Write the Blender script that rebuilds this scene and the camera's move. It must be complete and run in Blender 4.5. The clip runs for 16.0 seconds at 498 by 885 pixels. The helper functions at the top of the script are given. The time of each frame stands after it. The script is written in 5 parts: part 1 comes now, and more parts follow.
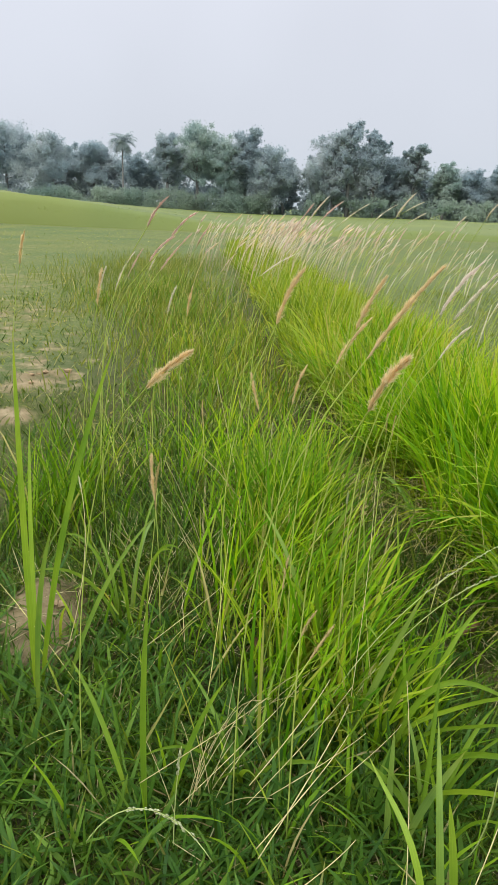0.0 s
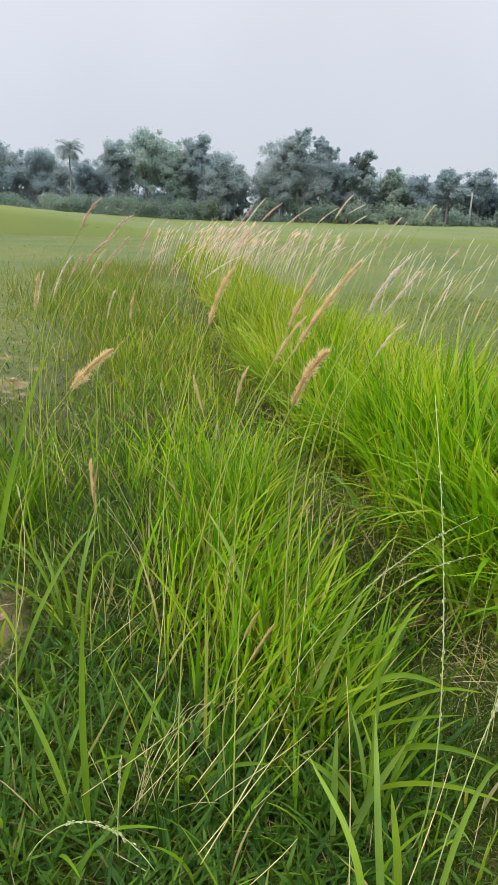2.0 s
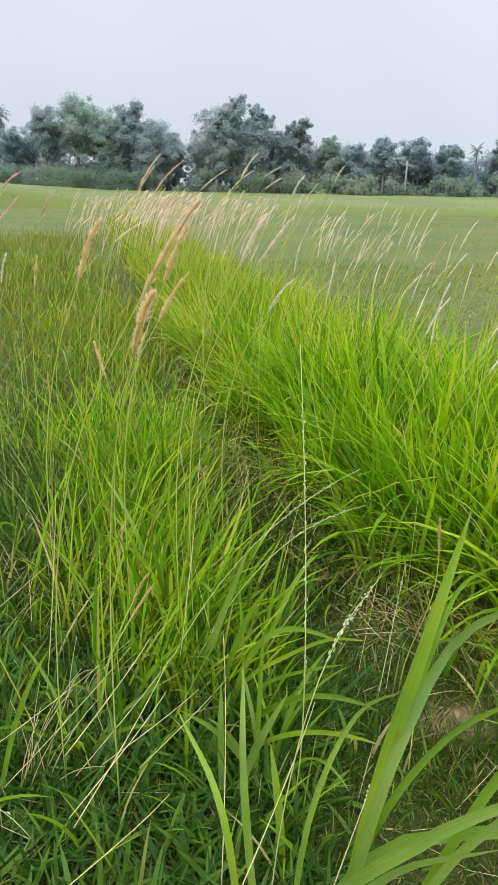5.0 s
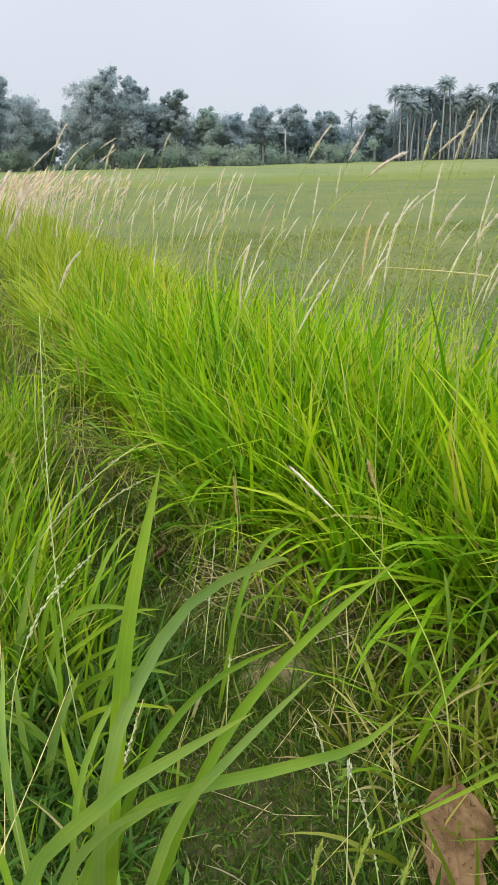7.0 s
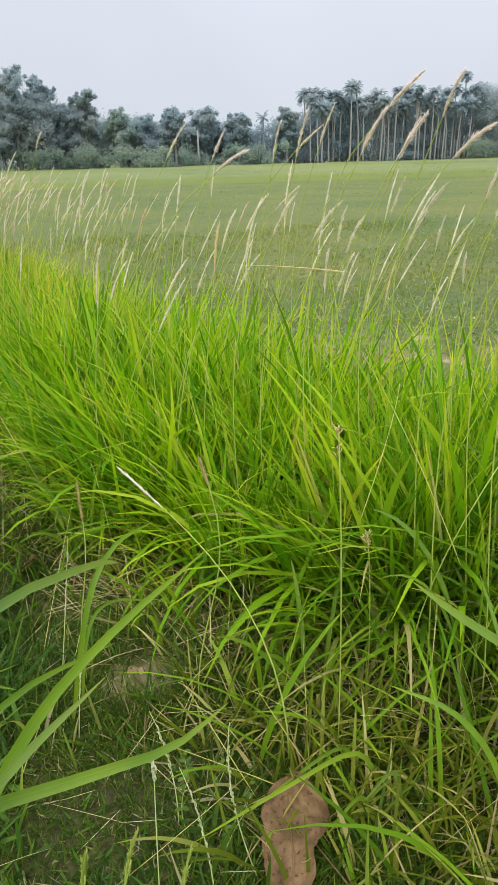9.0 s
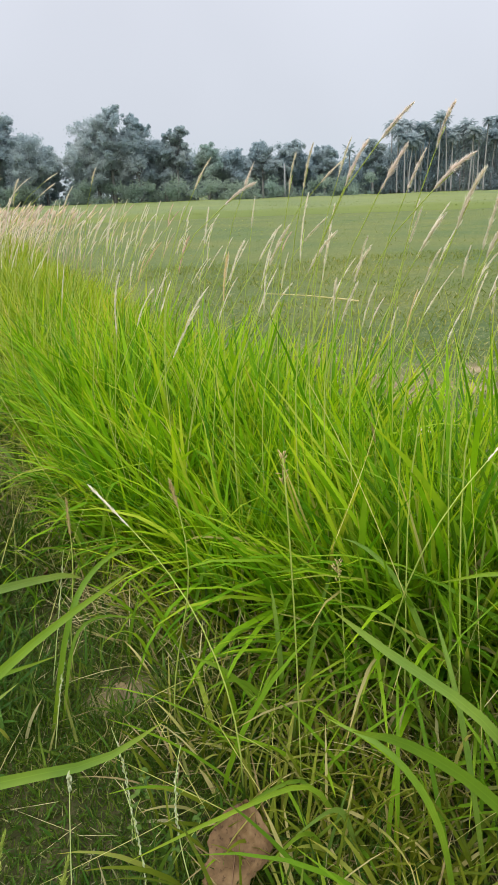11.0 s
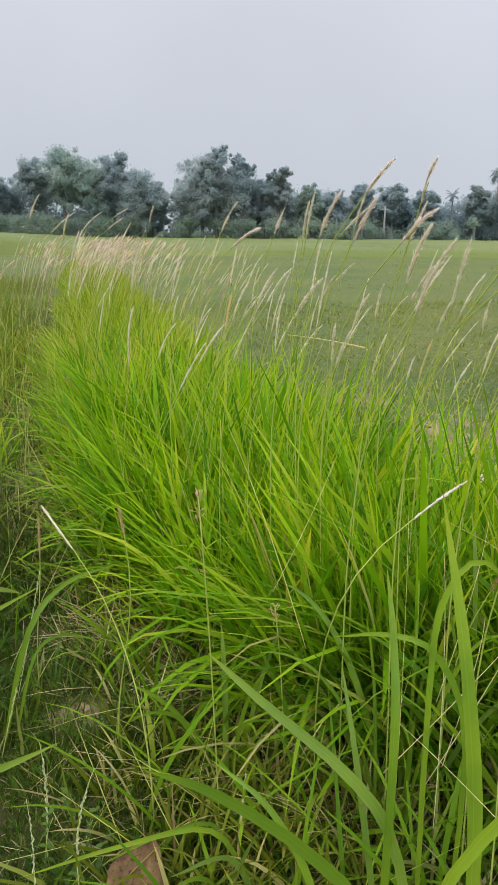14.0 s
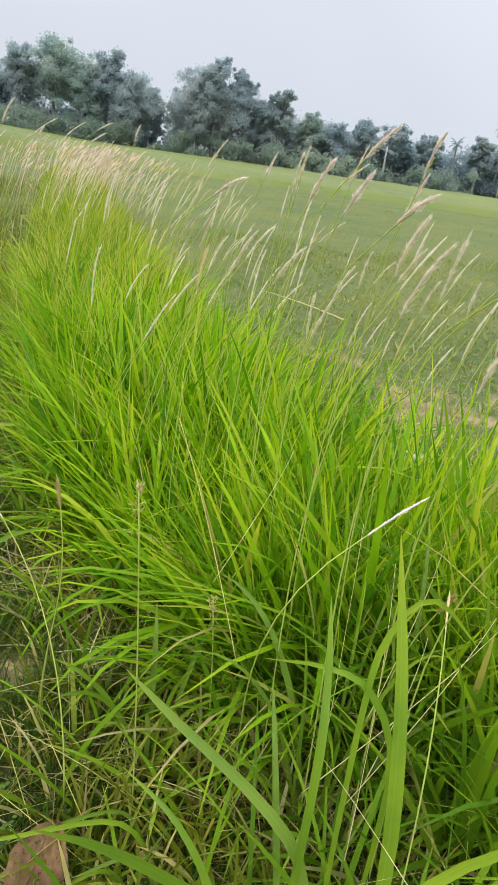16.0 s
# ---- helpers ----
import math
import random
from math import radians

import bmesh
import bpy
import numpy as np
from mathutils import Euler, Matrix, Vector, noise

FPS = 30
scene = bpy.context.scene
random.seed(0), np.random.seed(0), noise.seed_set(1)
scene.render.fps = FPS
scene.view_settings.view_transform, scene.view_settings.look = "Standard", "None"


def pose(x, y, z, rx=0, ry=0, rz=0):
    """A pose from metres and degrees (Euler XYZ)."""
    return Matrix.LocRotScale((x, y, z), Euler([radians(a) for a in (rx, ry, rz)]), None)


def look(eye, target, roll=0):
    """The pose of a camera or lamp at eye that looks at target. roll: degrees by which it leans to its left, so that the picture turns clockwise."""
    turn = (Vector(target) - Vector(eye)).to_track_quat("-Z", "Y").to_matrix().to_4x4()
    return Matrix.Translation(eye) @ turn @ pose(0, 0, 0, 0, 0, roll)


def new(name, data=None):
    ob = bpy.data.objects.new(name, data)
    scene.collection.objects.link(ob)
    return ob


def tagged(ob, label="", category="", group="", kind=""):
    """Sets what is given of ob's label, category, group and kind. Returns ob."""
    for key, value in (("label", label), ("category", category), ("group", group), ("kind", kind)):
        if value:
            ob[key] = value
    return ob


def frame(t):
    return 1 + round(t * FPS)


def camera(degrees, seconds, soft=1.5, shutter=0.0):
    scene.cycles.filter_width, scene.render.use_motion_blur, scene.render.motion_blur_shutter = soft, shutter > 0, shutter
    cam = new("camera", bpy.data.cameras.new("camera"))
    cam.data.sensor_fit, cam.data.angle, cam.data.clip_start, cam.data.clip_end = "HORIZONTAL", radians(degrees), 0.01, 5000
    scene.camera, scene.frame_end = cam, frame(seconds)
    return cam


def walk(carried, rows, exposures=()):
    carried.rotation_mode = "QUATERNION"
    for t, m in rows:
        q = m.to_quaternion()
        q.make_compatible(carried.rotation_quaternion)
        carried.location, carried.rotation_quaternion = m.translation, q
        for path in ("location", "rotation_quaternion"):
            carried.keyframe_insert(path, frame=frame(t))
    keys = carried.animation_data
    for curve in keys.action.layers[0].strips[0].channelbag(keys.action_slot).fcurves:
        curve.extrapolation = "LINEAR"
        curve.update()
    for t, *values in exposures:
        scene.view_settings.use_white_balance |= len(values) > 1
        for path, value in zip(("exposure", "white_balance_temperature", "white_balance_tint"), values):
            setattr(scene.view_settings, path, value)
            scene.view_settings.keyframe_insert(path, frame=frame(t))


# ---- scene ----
cam = camera(41.0, 16.0)
PATH = [
    (0, (-0.112, 0.013, 1.151), (-0.315, 1.888, 0.486), 1.9),
    (0.5, (-0.132, 0.007, 1.143), (-0.302, 1.867, 0.428), 1.8),
    (1, (-0.092, 0.034, 1.145), (-0.163, 1.908, 0.452), 0.7),
    (1.5, (-0.081, 0.008, 1.151), (-0.157, 1.911, 0.541), 2.6),
    (2, (-0.068, 0.021, 1.14), (-0.146, 1.912, 0.494), 1.4),
    (2.5, (-0.032, 0.032, 1.133), (-0.12, 1.912, 0.456), 0.4),
    (3, (0.002, 0.037, 1.119), (-0.059, 1.903, 0.403), -0.2),
    (3.2, (0.007, 0.042, 1.113), (-0.02, 1.904, 0.384), 0.2),
    (5.3, (0.098, 0.032, 1.104), (0.204, 1.898, 0.392), 0.5),
    (5.5, (0.137, 0.024, 1.135), (0.256, 1.89, 0.425), -0.5),
    (6, (0.198, 0.049, 1.094), (0.389, 1.891, 0.338), -0.2),
    (6.5, (0.246, 0.031, 1.094), (0.484, 1.869, 0.34), -1.4),
    (7, (0.315, 0.015, 1.085), (0.663, 1.822, 0.303), -1.5),
    (7.5, (0.373, 0.004, 1.075), (0.789, 1.79, 0.274), -1.9),
    (8, (0.411, -0.002, 1.068), (0.854, 1.772, 0.258), -1.7),
    (8.5, (0.46, -0.013, 1.072), (0.972, 1.75, 0.278), -1.9),
    (9, (0.485, -0.021, 1.072), (1.044, 1.733, 0.288), -1.4),
    (9.5, (0.531, -0.028, 1.072), (1.093, 1.726, 0.292), -1.7),
    (9.7, (0.558, -0.037, 1.07), (1.086, 1.732, 0.3), -1.9),
    (11.8, (0.741, -0.098, 1.066), (1.063, 1.753, 0.379), -1.8),
    (12, (0.766, -0.096, 1.063), (1.118, 1.749, 0.374), -1.3),
    (12.5, (0.819, -0.102, 1.076), (1.247, 1.738, 0.421), -2.1),
    (13, (0.86, -0.119, 1.085), (1.13, 1.749, 0.423), -1.7),
    (13.5, (0.88, -0.137, 1.071), (0.914, 1.76, 0.44), -0.8),
    (14, (0.908, -0.136, 1.08), (1.016, 1.769, 0.479), 0.5),
    (14.5, (0.954, -0.138, 1.095), (1.052, 1.772, 0.508), 3.3),
    (15, (0.971, -0.092, 1.073), (1.17, 1.759, 0.342), 7.0),
    (15.5, (0.987, -0.06, 1.102), (1.2, 1.746, 0.27), 6.4),
    (16, (0.932, -0.021, 1.138), (1.144, 1.807, 0.355), 8.1),
]
walk(cam, [(t, look(eye, target, roll)) for t, eye, target, roll in PATH],
     exposures=[(0.0, 0.15), (0.5, 0.19), (1.0, 0.25), (1.5, 0.12), (3.0, 0.20), (5.5, 0.23), (9.7, 0.19), (11.8, 0.08), (12.5, 0.03), (13.5, -0.01), (14.0, -0.05), (14.6, -0.06), (15.0, 0.02), (15.5, 0.23), (16.0, 0.23)])

# ---- world, sun ----
world = bpy.data.worlds.new("overcast_sky")
scene.world = world
world.use_nodes = True
wn, wl = world.node_tree.nodes, world.node_tree.links
wn.clear()
SUN_ELEV, SUN_TURN = radians(42), radians(214)
sky = wn.new("ShaderNodeTexSky")
sky.sky_type, sky.sun_disc = "NISHITA", False
sky.sun_elevation, sky.sun_rotation = SUN_ELEV, SUN_TURN
sky.air_density, sky.dust_density, sky.ozone_density = 1.0, 4.0, 1.0
blue = wn.new("ShaderNodeVectorMath")
blue.operation = "SCALE"
blue.inputs["Scale"].default_value = 0.05
wl.new(sky.outputs[0], blue.inputs[0])
coord = wn.new("ShaderNodeTexCoord")
split = wn.new("ShaderNodeSeparateXYZ")
wl.new(coord.outputs["Generated"], split.inputs[0])
ramp = wn.new("ShaderNodeValToRGB")
for k, (pos, col) in enumerate(((0.0, (0.585, 0.645, 0.715)), (1.0, (0.86, 0.88, 0.92)), (0.10, (0.635, 0.675, 0.755)), (0.30, (0.705, 0.735, 0.825)))):
    e = ramp.color_ramp.elements[k] if k < 2 else ramp.color_ramp.elements.new(pos)
    e.color = (*col, 1)
wl.new(split.outputs["Z"], ramp.inputs["Fac"])
drift = wn.new("ShaderNodeTexNoise")
drift.inputs["Scale"].default_value, drift.inputs["Detail"].default_value = 2.2, 3.0
wl.new(coord.outputs["Generated"], drift.inputs["Vector"])
soft_cloud = wn.new("ShaderNodeMapRange")
soft_cloud.inputs["From Min"].default_value, soft_cloud.inputs["From Max"].default_value = 0.3, 0.7
soft_cloud.inputs["To Min"].default_value, soft_cloud.inputs["To Max"].default_value = 0.95, 1.05
wl.new(drift.outputs["Fac"], soft_cloud.inputs["Value"])
lift = wn.new("ShaderNodeMapRange")
lift.inputs["From Min"].default_value, lift.inputs["From Max"].default_value = 0.3, 1.0
lift.inputs["To Min"].default_value, lift.inputs["To Max"].default_value = 1.0, 2.9
wl.new(split.outputs["Z"], lift.inputs["Value"])
cloud = wn.new("ShaderNodeVectorMath")
cloud.operation = "SCALE"
wl.new(ramp.outputs["Color"], cloud.inputs[0])
thick = wn.new("ShaderNodeMath")
thick.operation = "MULTIPLY"
wl.new(lift.outputs["Result"], thick.inputs[0])
wl.new(soft_cloud.outputs["Result"], thick.inputs[1])
wl.new(thick.outputs[0], cloud.inputs["Scale"])
both = wn.new("ShaderNodeMix")
both.data_type = "RGBA"
both.inputs["Factor"].default_value = 0.97
wl.new(blue.outputs[0], both.inputs["A"])
wl.new(cloud.outputs[0], both.inputs["B"])
bg = wn.new("ShaderNodeBackground")
bg.inputs["Strength"].default_value = 1.0
wl.new(both.outputs["Result"], bg.inputs["Color"])
wout = wn.new("ShaderNodeOutputWorld")
wl.new(bg.outputs[0], wout.inputs["Surface"])

sun = new("sun", bpy.data.lights.new("sun", "SUN"))
sun.data.energy, sun.data.angle, sun.data.color = 1.3, radians(32), (1.0, 0.95, 0.87)
sun.matrix_world = look((0, 0, 30), (-30 * math.sin(SUN_TURN) / math.tan(SUN_ELEV), -30 * math.cos(SUN_TURN) / math.tan(SUN_ELEV), 0))


# ---- materials ----
def material(name):
    m = bpy.data.materials.new(name)
    m.use_nodes = True
    m.node_tree.nodes.clear()
    return m, m.node_tree.nodes, m.node_tree.links


def ramp_node(nodes, stops):
    r = nodes.new("ShaderNodeValToRGB")
    for k, (pos, col) in enumerate(stops):
        e = r.color_ramp.elements[k] if k < 2 else r.color_ramp.elements.new(pos)
        e.position = pos
        e.color = (*col, 1)
    return r


def noise_node(nodes, links, scale, detail=4.0, vector=None, rough=0.55):
    n = nodes.new("ShaderNodeTexNoise")
    n.inputs["Scale"].default_value, n.inputs["Detail"].default_value, n.inputs["Roughness"].default_value = scale, detail, rough
    if vector is not None:
        links.new(vector, n.inputs["Vector"])
    return n


def leaf_material(name, island, along, thin, rough=0.42, spec=0.4, patch=2.2, per_object=False, veins=0.25, gain_=(1.35, 1.25, 0.6), rib=1.0):
    """Blades and leaves: a colour for each blade, one from root to tip, a slow drift over the ground, and light through the leaf."""
    m, n, l = material(name)
    geo = n.new("ShaderNodeNewGeometry")
    if per_object:
        info = n.new("ShaderNodeObjectInfo")
        chance = info.outputs["Random"]
    else:
        chance = geo.outputs["Random Per Island"]
    r1 = ramp_node(n, island)
    l.new(chance, r1.inputs["Fac"])
    uv = n.new("ShaderNodeUVMap")
    uv.uv_map = "blade"
    sep = n.new("ShaderNodeSeparateXYZ")
    l.new(uv.outputs["UV"], sep.inputs[0])
    r2 = ramp_node(n, along)
    l.new(sep.outputs["Y"], r2.inputs["Fac"])
    mul = n.new("ShaderNodeMix")
    mul.data_type, mul.blend_type = "RGBA", "MULTIPLY"
    mul.inputs["Factor"].default_value = 1.0
    l.new(r1.outputs["Color"], mul.inputs["A"])
    l.new(r2.outputs["Color"], mul.inputs["B"])
    if rib != 1.0:
        across = ramp_node(n, ((0.0, (1, 1, 1)), (0.44, (0.94, 0.96, 0.95)), (0.5, (rib, rib, rib)), (0.56, (0.94, 0.96, 0.95)), (1.0, (1, 1, 1))))
        l.new(sep.outputs["X"], across.inputs["Fac"])
        mid = n.new("ShaderNodeMix")
        mid.data_type, mid.blend_type = "RGBA", "MULTIPLY"
        mid.inputs["Factor"].default_value = 1.0
        l.new(mul.outputs["Result"], mid.inputs["A"])
        l.new(across.outputs["Color"], mid.inputs["B"])
        mul = mid
    slow = noise_node(n, l, patch, 3.0, geo.outputs["Position"])
    r3 = ramp_node(n, ((0.3, (0.72, 0.80, 0.8)), (0.7, (1.22, 1.12, 1.0))))
    l.new(slow.outputs["Fac"], r3.inputs["Fac"])
    mul2 = n.new("ShaderNodeMix")
    mul2.data_type, mul2.blend_type = "RGBA", "MULTIPLY"
    mul2.inputs["Factor"].default_value = 1.0
    l.new(mul.outputs["Result"], mul2.inputs["A"])
    l.new(r3.outputs["Color"], mul2.inputs["B"])
    # veins across the blade
    wave = n.new("ShaderNodeTexWave")
    wave.inputs["Scale"].default_value, wave.inputs["Distortion"].default_value = 2.2, 0.4
    l.new(uv.outputs["UV"], wave.inputs["Vector"])
    bump = n.new("ShaderNodeBump")
    bump.inputs["Strength"].default_value, bump.inputs["Distance"].default_value = veins, 0.001
    l.new(wave.outputs["Fac"], bump.inputs["Height"])
    p = n.new("ShaderNodeBsdfPrincipled")
    p.inputs["Roughness"].default_value = rough
    p.inputs["Specular IOR Level"].default_value = spec
    l.new(mul2.outputs["Result"], p.inputs["Base Color"])
    l.new(bump.outputs["Normal"], p.inputs["Normal"])
    tr = n.new("ShaderNodeBsdfTranslucent")
    gain = n.new("ShaderNodeMix")
    gain.data_type, gain.blend_type = "RGBA", "MULTIPLY"
    gain.inputs["Factor"].default_value = 1.0
    gain.inputs["B"].default_value = (*gain_, 1)
    l.new(mul2.outputs["Result"], gain.inputs["A"])
    l.new(gain.outputs["Result"], tr.inputs["Color"])
    mix = n.new("ShaderNodeMixShader")
    mix.inputs["Fac"].default_value = thin
    l.new(p.outputs[0], mix.inputs[1])
    l.new(tr.outputs[0], mix.inputs[2])
    out = n.new("ShaderNodeOutputMaterial")
    l.new(mix.outputs[0], out.inputs["Surface"])
    return m


def fibre_material(name, low, high, rough=0.8, thin=0.35, scale=60.0):
    """Dry plumes, straw, bark: a mottled dull fibre."""
    m, n, l = material(name)
    geo = n.new("ShaderNodeNewGeometry")
    tc = n.new("ShaderNodeTexCoord")
    fine = noise_node(n, l, scale, 4.0, tc.outputs["Object"])
    add = n.new("ShaderNodeMath")
    add.operation = "MULTIPLY_ADD"
    add.inputs[1].default_value = 0.5
    l.new(geo.outputs["Random Per Island"], add.inputs[0])
    half = n.new("ShaderNodeMath")
    half.operation = "MULTIPLY"
    half.inputs[1].default_value = 0.6
    l.new(fine.outputs["Fac"], half.inputs[0])
    l.new(half.outputs[0], add.inputs[2])
    r = ramp_node(n, ((0.15, low), (0.75, high)))
    l.new(add.outputs[0], r.inputs["Fac"])
    p = n.new("ShaderNodeBsdfPrincipled")
    p.inputs["Roughness"].default_value = rough
    p.inputs["Specular IOR Level"].default_value = 0.2
    l.new(r.outputs["Color"], p.inputs["Base Color"])
    bump = n.new("ShaderNodeBump")
    bump.inputs["Strength"].default_value, bump.inputs["Distance"].default_value = 0.4, 0.002
    l.new(fine.outputs["Fac"], bump.inputs["Height"])
    l.new(bump.outputs["Normal"], p.inputs["Normal"])
    out = n.new("ShaderNodeOutputMaterial")
    if thin > 0:
        tr = n.new("ShaderNodeBsdfTranslucent")
        l.new(r.outputs["Color"], tr.inputs["Color"])
        mix = n.new("ShaderNodeMixShader")
        mix.inputs["Fac"].default_value = thin
        l.new(p.outputs[0], mix.inputs[1])
        l.new(tr.outputs[0], mix.inputs[2])
        l.new(mix.outputs[0], out.inputs["Surface"])
    else:
        l.new(p.outputs[0], out.inputs["Surface"])
    return m


def ground_material():
    """Dry clay soil, and thatch darkened for shade under the grass; the attribute "bare" says where the soil lies open.
    """
    m, n, l = material("ground_soil")
    geo = n.new("ShaderNodeNewGeometry")
    att = n.new("ShaderNodeAttribute")
    att.attribute_name = "bare"
    big = noise_node(n, l, 0.35, 5.0, geo.outputs["Position"])
    mid = noise_node(n, l, 3.5, 6.0, geo.outputs["Position"], 0.65)
    fine = noise_node(n, l, 45.0, 6.0, geo.outputs["Position"], 0.7)
    soil = ramp_node(n, ((0.25, (0.135, 0.106, 0.055)), (0.5, (0.25, 0.197, 0.108)), (0.75, (0.42, 0.34, 0.205))))
    l.new(mid.outputs["Fac"], soil.inputs["Fac"])
    # Lawn greens carry some extra blue for haze over the field.
    lawn = ramp_node(n, ((0.3, (0.075, 0.110, 0.034)), (0.5, (0.118, 0.150, 0.052)), (0.62, (0.165, 0.185, 0.075)), (0.72, (0.27, 0.25, 0.125))))
    grain = noise_node(n, l, 11.0, 6.0, geo.outputs["Position"], 0.75)
    l.new(grain.outputs["Fac"], lawn.inputs["Fac"])
    # Thatch colours hold the dimness beneath the blades, where lawn is 0.
    thatch = ramp_node(n, ((0.3, (0.045, 0.050, 0.016)), (0.55, (0.085, 0.078, 0.032)), (0.75, (0.16, 0.13, 0.065))))
    l.new(fine.outputs["Fac"], thatch.inputs["Fac"])
    opn = n.new("ShaderNodeAttribute")
    opn.attribute_name = "lawn"
    turf = n.new("ShaderNodeMix")
    turf.data_type = "RGBA"
    l.new(opn.outputs["Fac"], turf.inputs["Factor"])
    l.new(thatch.outputs["Color"], turf.inputs["A"])
    l.new(lawn.outputs["Color"], turf.inputs["B"])
    turf2 = ramp_node(n, ((0.35, (0.8, 0.9, 0.9)), (0.65, (1.25, 1.12, 1.0))))
    l.new(big.outputs["Fac"], turf2.inputs["Fac"])
    mul = n.new("ShaderNodeMix")
    mul.data_type, mul.blend_type = "RGBA", "MULTIPLY"
    mul.inputs["Factor"].default_value = 1.0
    l.new(turf.outputs["Result"], mul.inputs["A"])
    l.new(turf2.outputs["Color"], mul.inputs["B"])
    edge = n.new("ShaderNodeMath")
    edge.operation = "ADD"
    l.new(att.outputs["Fac"], edge.inputs[0])
    wob = n.new("ShaderNodeMapRange")
    wob.inputs["From Min"].default_value, wob.inputs["From Max"].default_value = 0.3, 0.7
    wob.inputs["To Min"].default_value, wob.inputs["To Max"].default_value = -0.35, 0.35
    l.new(mid.outputs["Fac"], wob.inputs["Value"])
    l.new(wob.outputs["Result"], edge.inputs[1])
    step = n.new("ShaderNodeMapRange")
    step.inputs["From Min"].default_value, step.inputs["From Max"].default_value = 0.3, 0.65
    l.new(edge.outputs[0], step.inputs["Value"])
    mix = n.new("ShaderNodeMix")
    mix.data_type = "RGBA"
    l.new(step.outputs["Result"], mix.inputs["Factor"])
    l.new(mul.outputs["Result"], mix.inputs["A"])
    l.new(soil.outputs["Color"], mix.inputs["B"])
    bump = n.new("ShaderNodeBump")
    bump.inputs["Strength"].default_value, bump.inputs["Distance"].default_value = 0.9, 0.02
    l.new(fine.outputs["Fac"], bump.inputs["Height"])
    p = n.new("ShaderNodeBsdfPrincipled")
    p.inputs["Roughness"].default_value = 0.95
    p.inputs["Specular IOR Level"].default_value = 0.15
    l.new(mix.outputs["Result"], p.inputs["Base Color"])
    l.new(bump.outputs["Normal"], p.inputs["Normal"])
    out = n.new("ShaderNodeOutputMaterial")
    l.new(p.outputs[0], out.inputs["Surface"])
    return m


def dead_leaf_material():
    """Dry brown leaf: blotched, with darker spots and pale side veins."""
    m, n, l = material("dead_leaf_brown")
    tc = n.new("ShaderNodeTexCoord")
    blot = noise_node(n, l, 22.0, 5.0, tc.outputs["Object"], 0.65)
    base = ramp_node(n, ((0.3, (0.058, 0.033, 0.013)), (0.5, (0.135, 0.080, 0.036)), (0.72, (0.23, 0.148, 0.072))))
    l.new(blot.outputs["Fac"], base.inputs["Fac"])
    spots = noise_node(n, l, 120.0, 3.0, tc.outputs["Object"], 0.6)
    dark = ramp_node(n, ((0.30, (0.35, 0.3, 0.28)), (0.42, (1, 1, 1))))
    l.new(spots.outputs["Fac"], dark.inputs["Fac"])
    wave = n.new("ShaderNodeTexWave")
    wave.bands_direction = "DIAGONAL"
    wave.inputs["Scale"].default_value, wave.inputs["Distortion"].default_value = 16.0, 1.5
    l.new(tc.outputs["Object"], wave.inputs["Vector"])
    mul = n.new("ShaderNodeMix")
    mul.data_type, mul.blend_type = "RGBA", "MULTIPLY"
    mul.inputs["Factor"].default_value = 1.0
    l.new(base.outputs["Color"], mul.inputs["A"])
    l.new(dark.outputs["Color"], mul.inputs["B"])
    bump = n.new("ShaderNodeBump")
    bump.inputs["Strength"].default_value, bump.inputs["Distance"].default_value = 0.7, 0.003
    l.new(wave.outputs["Fac"], bump.inputs["Height"])
    p = n.new("ShaderNodeBsdfPrincipled")
    p.inputs["Roughness"].default_value, p.inputs["Specular IOR Level"].default_value = 0.7, 0.18
    l.new(mul.outputs["Result"], p.inputs["Base Color"])
    l.new(bump.outputs["Normal"], p.inputs["Normal"])
    out = n.new("ShaderNodeOutputMaterial")
    l.new(p.outputs[0], out.inputs["Surface"])
    return m


WHOLE = ((0.0, (1, 1, 1)), (1.0, (1, 1, 1)))
ALONG = ((0.0, (0.88, 0.84, 0.70)), (0.3, (0.96, 0.99, 0.92)), (0.85, (1.0, 1.0, 1.0)), (1.0, (1.25, 1.05, 0.9)))
TALL = leaf_material("cogon_blade", ((0.0, (0.065, 0.20, 0.006)), (0.35, (0.17, 0.37, 0.009)), (0.8, (0.335, 0.525, 0.015)), (0.985, (0.42, 0.50, 0.05)), (1.0, (0.55, 0.50, 0.24))), ALONG, 0.42, 0.5, 0.14)
OLD_TALL = leaf_material("older_cogon_blade", ((0.0, (0.13, 0.225, 0.018)), (0.4, (0.24, 0.36, 0.026)), (0.8, (0.37, 0.465, 0.048)), (0.95, (0.44, 0.44, 0.10)), (1.0, (0.55, 0.48, 0.22))), ALONG, 0.40, 0.5, 0.14)
# Blade green lowered for shade at the bank's near end and foot.
SHADE_GREEN = leaf_material("shade_green_blade", ((0.0, (0.10, 0.215, 0.014)), (0.4, (0.165, 0.32, 0.016)), (0.85, (0.275, 0.44, 0.024)), (0.95, (0.37, 0.39, 0.09)), (1.0, (0.48, 0.40, 0.20))), ALONG, 0.42, 0.5, 0.12)
BROAD = leaf_material("broad_blade", ((0.0, (0.135, 0.245, 0.022)), (0.35, (0.185, 0.315, 0.028)), (0.55, (0.20, 0.305, 0.075)), (0.75, (0.225, 0.36, 0.034)), (1.0, (0.285, 0.42, 0.04))), ALONG, 0.36, 0.45, 0.3, 7.0, True, veins=0.05, rib=1.14)
